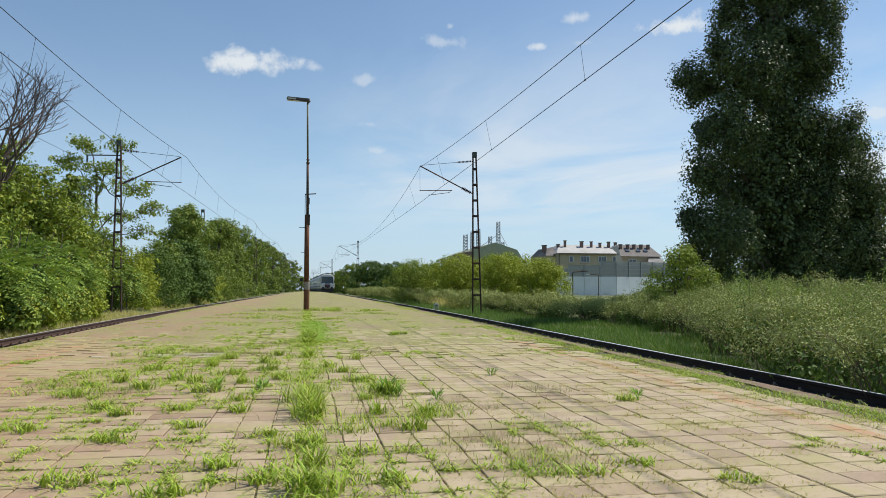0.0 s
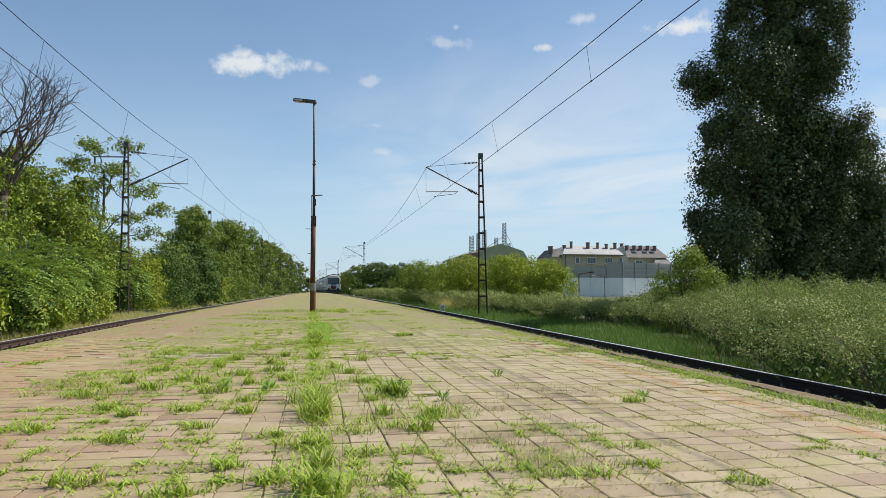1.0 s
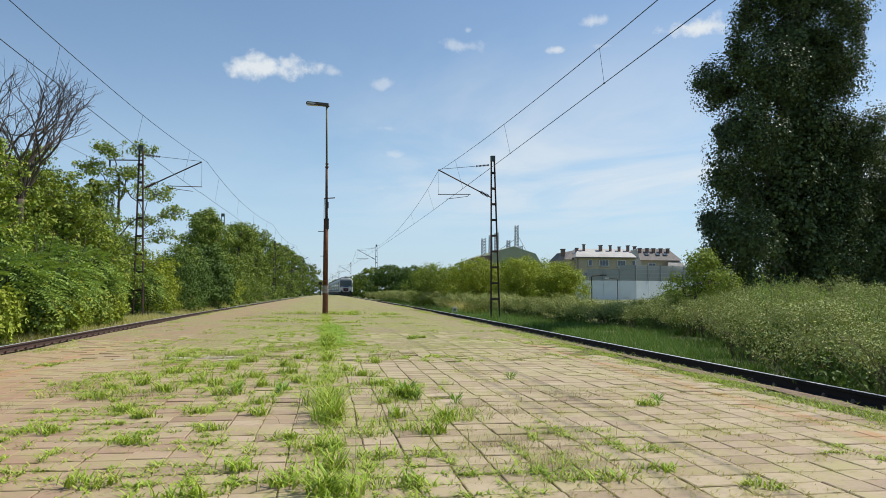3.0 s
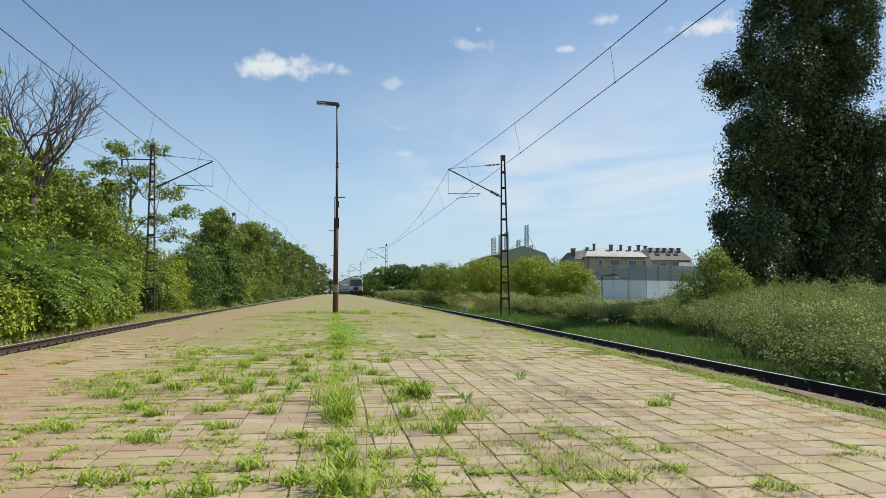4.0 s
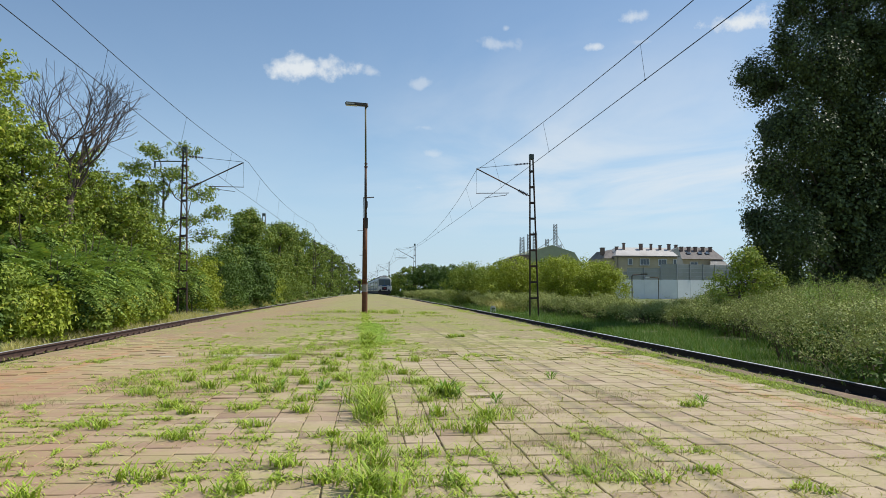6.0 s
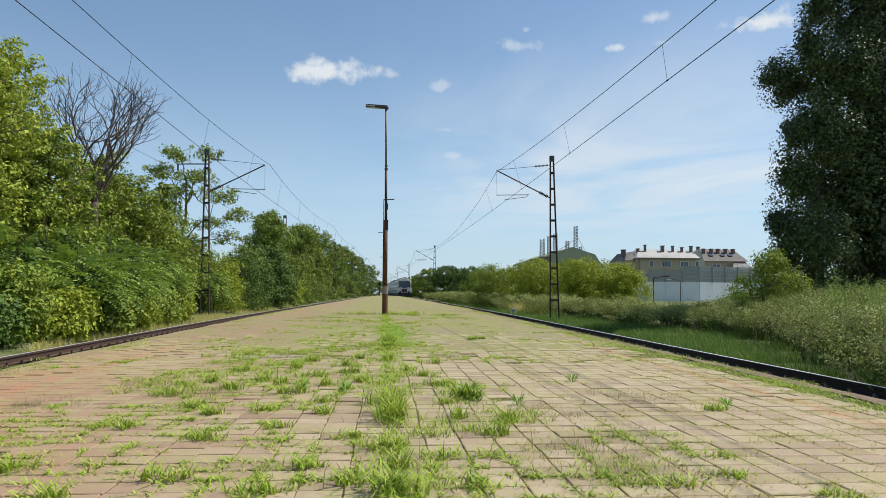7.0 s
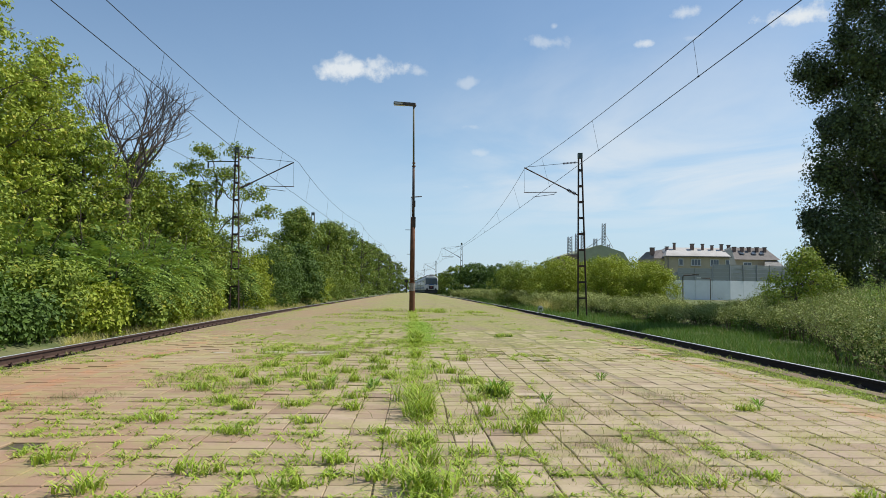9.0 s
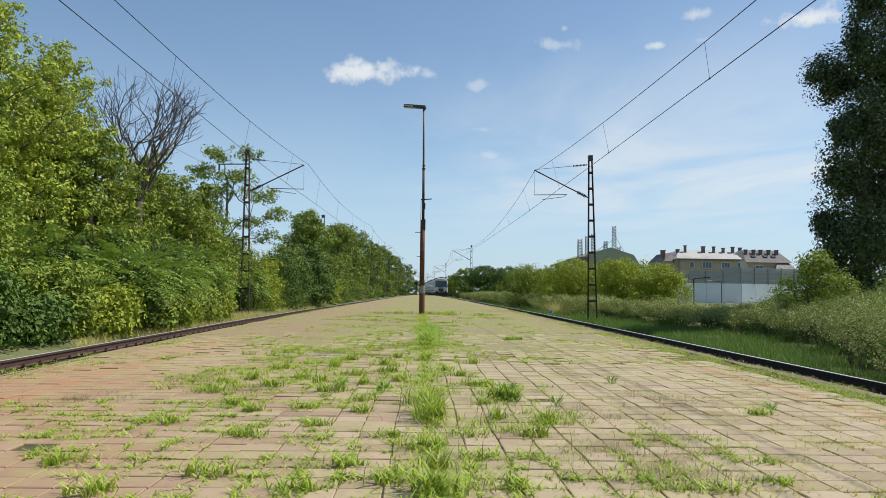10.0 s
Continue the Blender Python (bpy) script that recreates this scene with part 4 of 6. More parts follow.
LOWER = [(-1.5, -1.7, 9.3, 0.9, 1.2), (1.7, 1.1, 8.9, 0.8, 1.3), (-1.1, 0, 8.0, 1.2, 1.6), (-0.1, -1.1, 6.4, 1, 1.6), (0.5, 1.7, 5.8, 1.4, 1.7), (1.5, 0.6, 4.3, 1, 1.4),
         (-1.7, -0.6, 3.3, 1.6, 1.3), (-4.1, -1.7, 3, 1.5, 1.2), (-2.2, 0.2, 5.6, 1.2, 1.6), (0.4, -0.6, 2.6, 1.6, 1.3), (2.4, 0.4, 2.4, 1.4, 1.2), (-2.0, 0, 1.4, 1.8, 1.3), (1.0, 0, 1.3, 1.8, 1.2)]


def poplar(place, lobes, h, r, label):
    """A trunk, upswept limbs, a shaded inside of close leaves and lobes of small bright leaves in plumes."""
    root = thing("poplar_tree", (place[0], place[1], float(ground_z(*place))), label, "tree")
    part("trunk", limb(Acc(), (0, 0, -0.3), (0, 0.2, h), r, 0.06, 0.012, 12, 9), "bark", root, smooth=True)
    wood, lv = Acc(), Acc()
    for x, y, z, w, v in lobes:
        limb(wood, (0, 0, max(0.6, z - 3.2 - 0.5 * abs(x))), (x, y, z + 0.5 * v), 0.07, 0.015, 0.05)
        for _ in range(4):
            d = unit(rng.normal(size=3) + np.array([0, 0, 0.9])) * np.array([w, w, v])
            limb(wood, (x - 0.1 * d[0], y, z - 0.4 * v), (x + d[0], y + d[1], z + d[2]), 0.02, 0.006, 0.08, 4, 4)
    part("branch_structure", wood, "bark", root)
    inside = [(-0.35 * (h - z) / 3.4 + rng.normal(0, 0.2), -0.1, z, 1.3 + 0.13 * (h - z), 1.5, 1.2, 3000) for z in np.arange(1.0, h, 1.3)]
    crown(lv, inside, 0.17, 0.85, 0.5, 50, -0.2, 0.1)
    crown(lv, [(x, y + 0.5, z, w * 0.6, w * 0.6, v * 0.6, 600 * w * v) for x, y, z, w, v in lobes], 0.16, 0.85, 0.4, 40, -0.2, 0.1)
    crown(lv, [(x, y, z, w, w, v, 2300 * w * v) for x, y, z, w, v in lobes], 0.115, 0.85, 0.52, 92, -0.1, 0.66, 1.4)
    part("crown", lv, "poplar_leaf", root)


poplar((24.2, 34.0), TALL, 15.0, 0.3, "tall dark green poplar tree with a dense uneven crown")
poplar((29.2, 35.0), LOWER, 7.0, 0.2, "lower dark green poplar grown against a taller one")
leafy_tree("shrub_tree", (14.3, 26.5, 0.0), "small light green tree rising out of the scrub", "tree",
           [(-0.6, 0, 1.5, 0.8, 0.8, 0.9, 1900), (0.3, -0.3, 2.1, 0.85, 0.9, 0.75, 2000), (-0.1, -0.4, 2.7, 0.6, 0.6, 0.45, 1300), (0.9, -0.2, 1.6, 0.7, 0.8, 0.8, 1500)], 1.8, 0.09, "tree_leaf", 0.09, clump=0.24)
leafy_tree("broadleaf_tree", (35.0, 37.0, 0.0), "broad green tree behind the poplars", "tree",
           [(rng.uniform(-2, 2), rng.uniform(-1, 1), 1.5 + k * 0.9, 2.4, 2, 1.5, 2200) for k in range(6)], 4, 0.25, "tree_leaf", 0.17)

# trees and tall bushes along the rusty track
LEFT = [
    # x, y, height, radius, leaves, material
    (-15.5, 25.0, 11.8, 3.6, 30000, "tree_leaf"), (-14.9, 29.5, 10.6, 2.4, 16000, "tree_leaf"), (-12.6, 28.5, 7.0, 1.8, 11000, "tree_leaf"), (-17.5, 31.0, 8.5, 3.2, 11000, "tree_leaf"),
    (-11.7, 35.0, 5.4, 1.9, 9000, "tree_leaf"), (-13.4, 36.0, 7.4, 2.2, 11000, "tree_leaf"), (-12.2, 40.0, 6.6, 1.9, 9000, "far_leaf"), (-11.9, 37.6, 5.0, 1.6, 9000, "tree_leaf"), (-12.9, 52.0, 4.6, 2.0, 7000, "far_leaf"), (-14.2, 37.5, 6.8, 2.4, 10000, "dark_leaf"),
    (-12.6, 46.0, 4.5, 2.0, 8000, "tree_leaf"), (-11.4, 55.0, 4.4, 2.2, 9000, "far_leaf"),
    (-11.7, 66.0, 8.0, 2.2, 14000, "far_leaf"), (-10.8, 63.0, 5.0, 2.2, 9000, "dark_leaf"), (-12.2, 76.0, 9.3, 2.8, 12000, "far_leaf"), (-11.0, 84.0, 9.5, 2.4, 9000, "far_leaf"),
    (-12.4, 93.0, 10.2, 3.0, 9000, "far_leaf"), (-11.2, 104.0, 10.6, 2.8, 8000, "far_leaf"), (-12.0, 117.0, 11.2, 3.0, 7000, "far_leaf"), (-11.6, 132.0, 11.6, 3.2, 7000, "far_leaf"),
    (-12.2, 150.0, 12.6, 3.4, 6000, "far_leaf"), (-12.0, 170.0, 13.2, 3.6, 6000, "far_leaf"), (-12.4, 195.0, 13.6, 4.0, 5000, "far_leaf"), (-12.2, 225.0, 13.8, 4.5, 5000, "far_leaf"),
    (-12.0, 260.0, 13.0, 5.0, 4000, "far_leaf"), (-10.0, 300.0, 12.0, 5.0, 4000, "far_leaf"), (-2.0, 345.0, 8.5, 6.0, 4000, "far_leaf"), (6.0, 350.0, 8.0, 6.0, 4000, "far_leaf"),
]
for x, y, h, r, cnt, mt in LEFT:
    h *= 0.97 if y < 80 else 0.92 if y < 140 else 0.86
    x += 0.85 * (float(left_track(y)) + 6.9) if 50 < y < 290 else 0.0
    if y < 44:
        branchy_tree("broadleaf_tree", (x, y), "leafy green tree in the strip of wood beside the track", h + 0.4, r * 1.3, int(26 + h * 3.2), 30, "crown_leaf" if h > 8 else mt, 0.145, 40, 0.33, 0.07 + h * 0.016, 0.12, "wood beside the track", top_power=0.55)
        continue
    k = max(3, int(round(h / 1.6)))
    bl = []
    for i in range(k):
        z = h * (i + 0.6) / (k + 0.35)
        rr = r * (0.98 - 0.55 * max(0, z / h - 0.45) / 0.55) * rng.uniform(0.85, 1.1)
        bl.append((rng.uniform(-0.35, 0.35) * r, rng.uniform(-0.4, 0.4) * r, z, rr, rr * 1.05, h / k * 0.85, 1.15 * cnt / k))
    leafy_tree("broadleaf_tree", (x, y, 0.0), "leafy green tree in the strip of wood beside the track", "tree", bl, h * 0.7, 0.08 + h * 0.018, mt,
               0.14 if y < 60 else 0.13 + y * 0.0011, "wood beside the track", clump=0.42 if y < 60 else 0.5, per_clump=36)


def frond_bush(x, y, h, r, count, mat="frond_leaf", label="bush of long feathered green fronds beside the track"):
    """Young tree-of-heaven growth: stems that carry long feathered leaves."""
    root = thing("frond_bush", (x, y, float(ground_z(x, y))), label, "bush", "bushes beside the track")
    stems, lv = Acc(), Acc()
    for _ in range(9):
        a = rng.uniform(0, 6.28)
        limb(stems, (rng.normal(0, r * 0.3), rng.normal(0, r * 0.3), -0.1), (r * 0.7 * math.cos(a), r * 0.7 * math.sin(a), h * rng.uniform(0.6, 0.95)), 0.035, 0.01, 0.05, 6, 5)
    part("stem_base", stems, "bark", root)
    d = unit(rng.normal(size=(count, 3)) * np.array([1, 1, 0.8]))
    d[:, 2] = np.abs(d[:, 2]) * 1.1 - 0.25
    p0 = np.array([0, 0, h * 0.45]) + d * np.array([r, r, h * 0.55]) * (0.55 + 0.45 * rng.random((count, 1)) ** 0.6) * 0.8
    p0[:, 2] = np.maximum(p0[:, 2], 0.25)
    ax = unit(d * np.array([1, 1, 0.3]) + rng.normal(0, 0.5, (count, 3)) + np.array([0.25, -0.2, 0.15]))
    ln = rng.uniform(0.7, 1.15, count)
    side = unit(np.cross(ax, np.array([0, 0, 1.0])))
    for k in range(9):
        t = (k + 1.5) / 10.2
        c = p0 + ax * (ln * t)[:, None] - np.array([0, 0, 1.0]) * (ln * 0.45 * t * t)[:, None]
        for s in (-1, 1):
            la = unit(side * s + ax * 0.3 - np.array([0, 0, 0.42]) + rng.normal(0, 0.12, side.shape))
            ls = unit(ax - la * np.sum(ax * la, 1)[:, None])
            lw = ln * 0.25 * (1 - 0.45 * t * t)
            lv.leaves(c, la, ls, lw, lw * 0.4, 0.05)
    part("foliage", lv, mat, root)
    # a core of darker leaves paints the shade between the fronds
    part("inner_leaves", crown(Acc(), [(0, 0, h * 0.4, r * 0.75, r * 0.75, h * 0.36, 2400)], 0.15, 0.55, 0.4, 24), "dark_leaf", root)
    return root


for x, y, h, r, c in ((-9.9, 24.5, 3.2, 1.7, 520), (-9.9, 27.2, 3.2, 1.6, 520), (-10.3, 30.0, 3.8, 1.7, 520), (-10.2, 33.2, 3.7, 1.6, 480), (-11.3, 22.0, 3.6, 1.8, 360), (-10.6, 43.5, 3.3, 1.6, 380), (-11.8, 27.5, 4.4, 1.9, 380), (-11.9, 31.5, 4.6, 1.7, 320)):
    frond_bush(x, y, h, r, int(c * 0.42))
# those at y 17 and 19 take dark_leaf, its darker colour standing for shade
for x, y, h, r, c, mt in ((-10.8, 36.0, 3.2, 1.4, 7000, "tree_leaf"), (-11.2, 38.8, 3.2, 1.4, 7000, "tree_leaf"), (-12.0, 41.2, 3.4, 1.4, 6500, "frond_leaf"), (-10.4, 47.0, 3.4, 1.6, 7500, "lime_leaf"), (-10.4, 52.0, 3.8, 1.9, 8500, "dark_leaf"),
                          (-10.5, 58.0, 3.4, 1.9, 7500, "dark_leaf"), (-10.4, 65.0, 3.0, 1.9, 6500, "tree_leaf"), (-10.4, 72.0, 2.8, 1.8, 5500, "lime_leaf"), (-10.4, 80.0, 2.6, 1.8, 4500, "far_leaf"), (-10.4, 92.0, 2.6, 2.2, 4500, "far_leaf"), (-12.0, 18.5, 3.4, 2.0, 9000, "tree_leaf"), (-10.3, 20.8, 2.0, 1.3, 6500, "tree_leaf"),
                          (-9.6, 22.6, 1.5, 1.0, 5000, "lime_leaf"), (-9.5, 26.0, 1.3, 0.9, 4500, "tree_leaf"), (-9.6, 29.0, 1.3, 0.9, 4500, "lime_leaf"), (-9.6, 32.0, 1.4, 0.9, 4500, "tree_leaf"), (-13.2, 21.5, 4.8, 2.0, 9000, "tree_leaf"), (-9.6, 34.6, 1.4, 0.9, 4000, "lime_leaf"), (-10.4, 17.0, 1.8, 1.2, 5000, "dark_leaf"), (-11.8, 15.2, 2.8, 1.7, 6000, "tree_leaf"), (-9.9, 19.0, 1.2, 0.9, 4000, "dark_leaf")):
    x += 0.9 * (float(left_track(y)) + 6.9) if y > 50 else 0.0
    leafy_tree("bush", (x, y, 0.0), "dense green bush at the foot of the trees", "bush",
               [(0, 0, h * 0.35, r, r * 1.3, h * 0.4, c * 0.5), (0, 0.2, h * 0.7, r * 0.8, r, h * 0.32, c * 0.5)], h * 0.5, 0.05, mt, 0.13, "bushes beside the track", clump=0.35)


def bare_tree():
    root = thing("dead_tree", (-12.65, 33.0, 0.0), "leafless dead tree with a fan of fine grey-brown branches", "tree")
    trunk, br = Acc(), Acc()
    fork = np.array([0.0, 0, 5.3])
    limb(trunk, (0, 0, -0.3), fork, 0.24, 0.17, 0.02, 8, 10)
    part("trunk", trunk, "dead_bark", root, smooth=True)

    def grow(a, d, ln, r, depth):
        n = 5
        pts = [a]
        for i in range(n):
            d = unit(d + rng.normal(0, 0.13, 3) + np.array([0, 0, 0.06]))
            pts.append(pts[-1] + d * ln / n)
        br.tube(pts, np.linspace(r, r * 0.68, n + 1), 6 if depth < 3 else 3)
        if depth >= 5:
            return
        for s in range(3 if depth in (1, 3) else 2):
            k = 5 if s < 2 else 3
            nd = unit(d + rng.normal(0, 0.46, 3) * np.array([1.1, 0.9, 0.7]))
            grow(pts[k], nd, ln * rng.uniform(0.66, 0.86), r * 0.65, depth + 1)
        if depth < 3:
            nd = unit(d + rng.normal(0, 0.6, 3))
            grow(pts[2], nd, ln * 0.5, r * 0.35, depth + 2)

    for dx, dy, ln, r in ((-0.8, 0.1, 1.85, 0.10), (-0.45, 0.2, 2.0, 0.10), (-0.12, -0.25, 2.0, 0.10), (0.18, 0.3, 2.0, 0.11), (0.45, -0.1, 2.0, 0.10), (0.75, 0.1, 1.9, 0.09)):
        grow(fork - np.array([0, 0, rng.uniform(0, 0.9)]), unit(np.array([dx * 0.9, dy, 1.0])), ln, r * 0.85, 0)
    part("branch_structure", br, "dead_bark", root)
    root.scale = (0.88, 0.9, 0.95)


bare_tree()


# foliage in flat tiers, with sky between them
leafy_tree("airy_tree", (-12.21, 45.5), "slender tree with open tiers of light green foliage", "tree",
           [(-0.4, -0.2, 9.64, 1.12, 1.01, 0.5, 572), (1.2, 0.8, 9.88, 0.90, 0.81, 0.5, 409), (-1.29, -0.2, 8.5, 1.01, 0.91, 0.5, 518), (0.69, 0.0, 8.19, 1.46, 1.31, 0.5, 763), (2.29, -0.4, 7.07, 1.29, 1.16, 0.5, 654), (-0.17, -0.4, 7.27, 1.12, 1.01, 0.5, 572), (3.01, 0.6, 5.99, 1.01, 0.91, 0.5, 463), (1.65, 0.4, 5.56, 1.12, 1.01, 0.5, 518), (-0.99, 0.6, 6.42, 1.01, 0.91, 0.5, 463), (2.56, 0.8, 4.63, 0.90, 0.81, 0.5, 354), (0.87, -0.8, 4.16, 1.01, 0.91, 0.5, 409)],
           8.2, 0.10, "tree_leaf", 0.17, clump=0.26, per_clump=16, width=0.45, shell=0.15)


def thorn_shrub(x, y, h, r, count, label="grey-green arching shrub of fine twigs and small leaves", mat="grey_leaf", arch=1.0, lumps=True):
    """A tangle of bare twigs below, small-leaved lumps over it and arching sprays that stand out of them."""
    root = thing("hedge_shrub", (x, y, float(ground_z(x, y))), label, "shrub", "scrub beside the track")
    stems, lv = Acc(), Acc()
    n, sprays = count, max(8, count // 9)
    pick = rng.integers(0, sprays, n)
    a = rng.uniform(0, 6.283, sprays)[pick] + rng.normal(0, 0.2, n)
    rad = r * np.sqrt(rng.random(sprays))[pick] + rng.normal(0, 0.07, n)
    hh = h * rng.uniform(0.6, 1.12, sprays)[pick] * rng.uniform(0.8, 1.05, n) * (1 - 0.3 * (rad / r) ** 2)
    out = np.stack([np.cos(a), np.sin(a), np.zeros(n)], -1)
    base = out * (rad * 0.8)[:, None]
    reach = arch * rng.uniform(0.2, 0.8, sprays)[pick] * rng.uniform(0.7, 1.2, n)
    for k in range(n):
        if k % (2 if y < 45 else 6) == 0:
            t = np.linspace(0, 1, 4)[:, None]
            pts = base[k] + out[k] * reach[k] * t ** 1.6 + np.array([0, 0, 1.0]) * hh[k] * (1.25 * t - 0.3 * t * t) + rng.normal(0, 0.04, (4, 3))
            stems.tube(pts, np.linspace(0.009, 0.003, 4), 3)
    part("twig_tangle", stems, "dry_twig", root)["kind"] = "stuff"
    m = 22 if y < 24 else 18 if y < 32 else 13
    t = 0.5 + 0.5 * rng.random((n, m)) ** 0.8
    pos = base[:, None] + out[:, None] * (reach[:, None] * t ** 1.6)[..., None]
    pos[..., 2] += hh[:, None] * (1.25 * t - 0.3 * t * t) * 1.04
    pos = pos.reshape(-1, 3) + rng.normal(0, 0.04, (n * m, 3))
    ax = unit(rng.normal(size=pos.shape) + np.repeat(out, m, 0) * 0.5 + np.array([0, 0, 0.35]))
    side = unit(np.cross(ax, rng.normal(size=pos.shape)))
    ln = rng.uniform(0.026, 0.06, len(pos)) * (1 + y * 0.018)
    lv.leaves(pos, ax, side, ln, ln * 0.4)
    if lumps:
        k = int(7 * r * r) + 8
        a, q = rng.uniform(0, 6.283, k), rng.random(k)
        c = np.stack([r * 0.95 * np.sqrt(q) * np.cos(a), r * 0.95 * np.sqrt(q) * np.sin(a), h * (0.5 + 0.36 * np.sqrt(1 - 0.85 * q)) * rng.uniform(0.8, 1.08, k)], -1)
        clump_leaves(lv, c, rng.uniform(0.2, 0.46, k), rng.poisson(150, k), unit(c - np.array([0, 0, h * 0.3])), 0.043 * (1 + y * 0.018), 0.45, 0.1, 0.75)
        # darker leaf colour inside the shrub imitates shade below the lumps
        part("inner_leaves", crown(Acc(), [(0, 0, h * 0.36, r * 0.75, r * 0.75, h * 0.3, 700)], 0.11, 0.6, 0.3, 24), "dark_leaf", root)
    part("foliage", lv, mat, root)
    return root


def hedge_front(y):
    """x of the scrub's edge towards the track."""
    return float(np.interp(y, [8, 11, 14, 19, 23, 33, 40, 47], [7.9, 8.1, 8.8, 10.8, 12.0, 12.8, 11.6, 10.8]))


# scrub along the right-hand track: taller behind, thinning out into the distance
for row, (off, h0) in enumerate(((0.9, 1.45), (2.7, 1.55), (4.8, 1.65), (7.2, 1.75))):
    y = 8.6 + 0.5 * row
    while y < (46 if row < 2 else 36):
        x = hedge_front(y) + off + rng.normal(0, 0.25)
        low = 0.8 if x / y < 0.42 else 0.9 if x / y < 0.55 else 1.0
        thorn_shrub(x, y, h0 * low * rng.uniform(0.85, 1.15), rng.uniform(1.15, 1.6), 150 if row < 2 else 115)
        y += rng.uniform(1.7, 2.5) + 0.03 * y
for x, y, h, r, c in ((11.4, 50.0, 1.3, 2.0, 300), (13.0, 54.0, 1.5, 2.0, 260), (10.8, 57.5, 1.4, 2.2, 280), (10.3, 64.5, 1.5, 2.3, 260), (9.9, 72.0, 1.5, 2.4, 260), (9.4, 81.0, 1.5, 2.6, 240), (8.9, 91.0, 1.5, 2.8, 240), (8.4, 102.0, 1.5, 3.0, 220)):
    thorn_shrub(x, y, h, r, c)
for k in range(20):
    y = 11.5 + 0.95 * k
    x = hedge_front(y) + 3.2 + 1.6 * math.sin(k * 2.1)
    thorn_shrub(x, y, (2.1 + 0.25 * math.sin(k * 1.7)) * (1.0 if x / y > 0.5 else 0.85), 0.6, 42, "tall green shoots standing above the scrub", "frond_leaf", 0.9, False)

for x, y, h, r, c, mt in ((9.7, 66, 3.6, 2.4, 9000, "tree_leaf"), (12.8, 62, 3.9, 2.7, 13000, "lime_leaf"), (16.6, 63, 3.9, 2.7, 10000, "tree_leaf"), (15.8, 58, 3.8, 2.0, 11000, "lime_leaf"), (18.0, 55, 3.2, 2.2, 13000, "lime_leaf"),
                          (18.8, 62, 3.7, 2.4, 11000, "lime_leaf"), (13.5, 75, 3.8, 3.0, 7000, "tree_leaf"), (9.8, 112, 4.2, 3.4, 8000, "dark_leaf"), (13.0, 108, 3.9, 3.0, 7000, "dark_leaf"), (8.3, 135, 4.4, 3.4, 6000, "far_leaf"), (17.5, 115, 3.6, 4.0, 7000, "far_leaf"),
                          (12.5, 95, 3.2, 3.0, 6000, "dark_leaf"), (7.0, 185, 5.0, 4.0, 5000, "far_leaf"), (7.2, 230, 6.0, 5.0, 5000, "far_leaf"), (26.0, 100, 3.4, 5.0, 6000, "far_leaf"), (25.5, 50, 1.2, 1.6, 4000, "tree_leaf")):
    h *= 1.12 if y < 90 else 1.3 if y < 150 else 1.0
    leafy_tree("bush", (x, y, 0.0), "rounded bright green bush beyond the track" if mt == "lime_leaf" else "rounded green bush beyond the track", "bush",
               [(-0.3 * r, 0, h * 0.4, r * 0.85, r, h * 0.42, c * 0.45), (0.35 * r, 0.2, h * 0.42, r * 0.8, r, h * 0.4, c * 0.45), (0, -0.2, h * 0.68, r * 0.75, r * 0.8, h * 0.32, c * 0.6)],
               h * 0.5, 0.08, mt, 0.12 if y < 70 else 0.12 + y * 0.001, "bushes beyond the track", clump=0.36, shell=0.6)


# ---- grass ----
def blades(acc, pos, height, lean, width, plain=False):
    """Bent, pointed blades in three pieces; plain ones in a single piece, for growth too small to show a bend."""
    n = len(pos)
    a = rng.uniform(0, 6.283, n)
    out = np.stack([np.cos(a), np.sin(a), np.zeros(n)], -1)
    side = np.stack([-np.sin(a), np.cos(a), np.zeros(n)], -1)
    h, ln, w = height[:, None], (lean * height)[:, None], width[:, None]
    up = np.array([0, 0, 1.0])
    p0, p1, p2 = pos, pos + up * h * 0.55 + out * ln * 0.3, pos + up * h * 0.9 + out * ln
    p3 = pos + up * h * (1.05 - 0.38 * np.minimum(lean, 1.9)[:, None]) + out * ln * 1.5
    if plain:
        v = np.stack([p0 - side * w * 1.2, p0 + side * w * 1.2, (p2 + p3) / 2], 1).reshape(-1, 3)
        return acc.add(v, np.arange(3 * n).reshape(-1, 3))
    v = np.stack([p0 - side * w, p0 + side * w, p1 - side * w * 0.9, p1 + side * w * 0.9, p2 - side * w * 0.55, p2 + side * w * 0.55, p3], 1).reshape(-1, 3)
    b = 7 * np.arange(n)[:, None]
    q = np.concatenate([b + np.array([0, 1, 3, 2]), b + np.array([2, 3, 5, 4])])
    return acc.add(v, [q, b + np.array([4, 5, 6])])


def tufts(centres, count, height, lean, width, radius, plain=False):
    """Blades of tufts at the centres; count, height and radius may differ from tuft to tuft."""
    idx = np.repeat(np.arange(len(centres)), count)
    r = np.asarray(radius)[idx] if np.ndim(radius) else radius
    off = rng.normal(size=(len(idx), 2)) * np.reshape(r, (-1, 1))
    x, y = centres[idx, 0] + off[:, 0], centres[idx, 1] + off[:, 1]
    pos = np.stack([x, y, platform_z(x, y) - 0.02], -1)
    h = np.asarray(height)[idx] * rng.uniform(0.45, 1.15, len(idx))
    return blades(Acc(), pos, h, rng.uniform(lean[0], lean[1], len(idx)), width * rng.uniform(0.6, 1.3, len(idx)), plain)


PX, PY, PX0, PY0 = 0.266, 0.237, -0.252, 4.53      # paver pitch and one joint each way


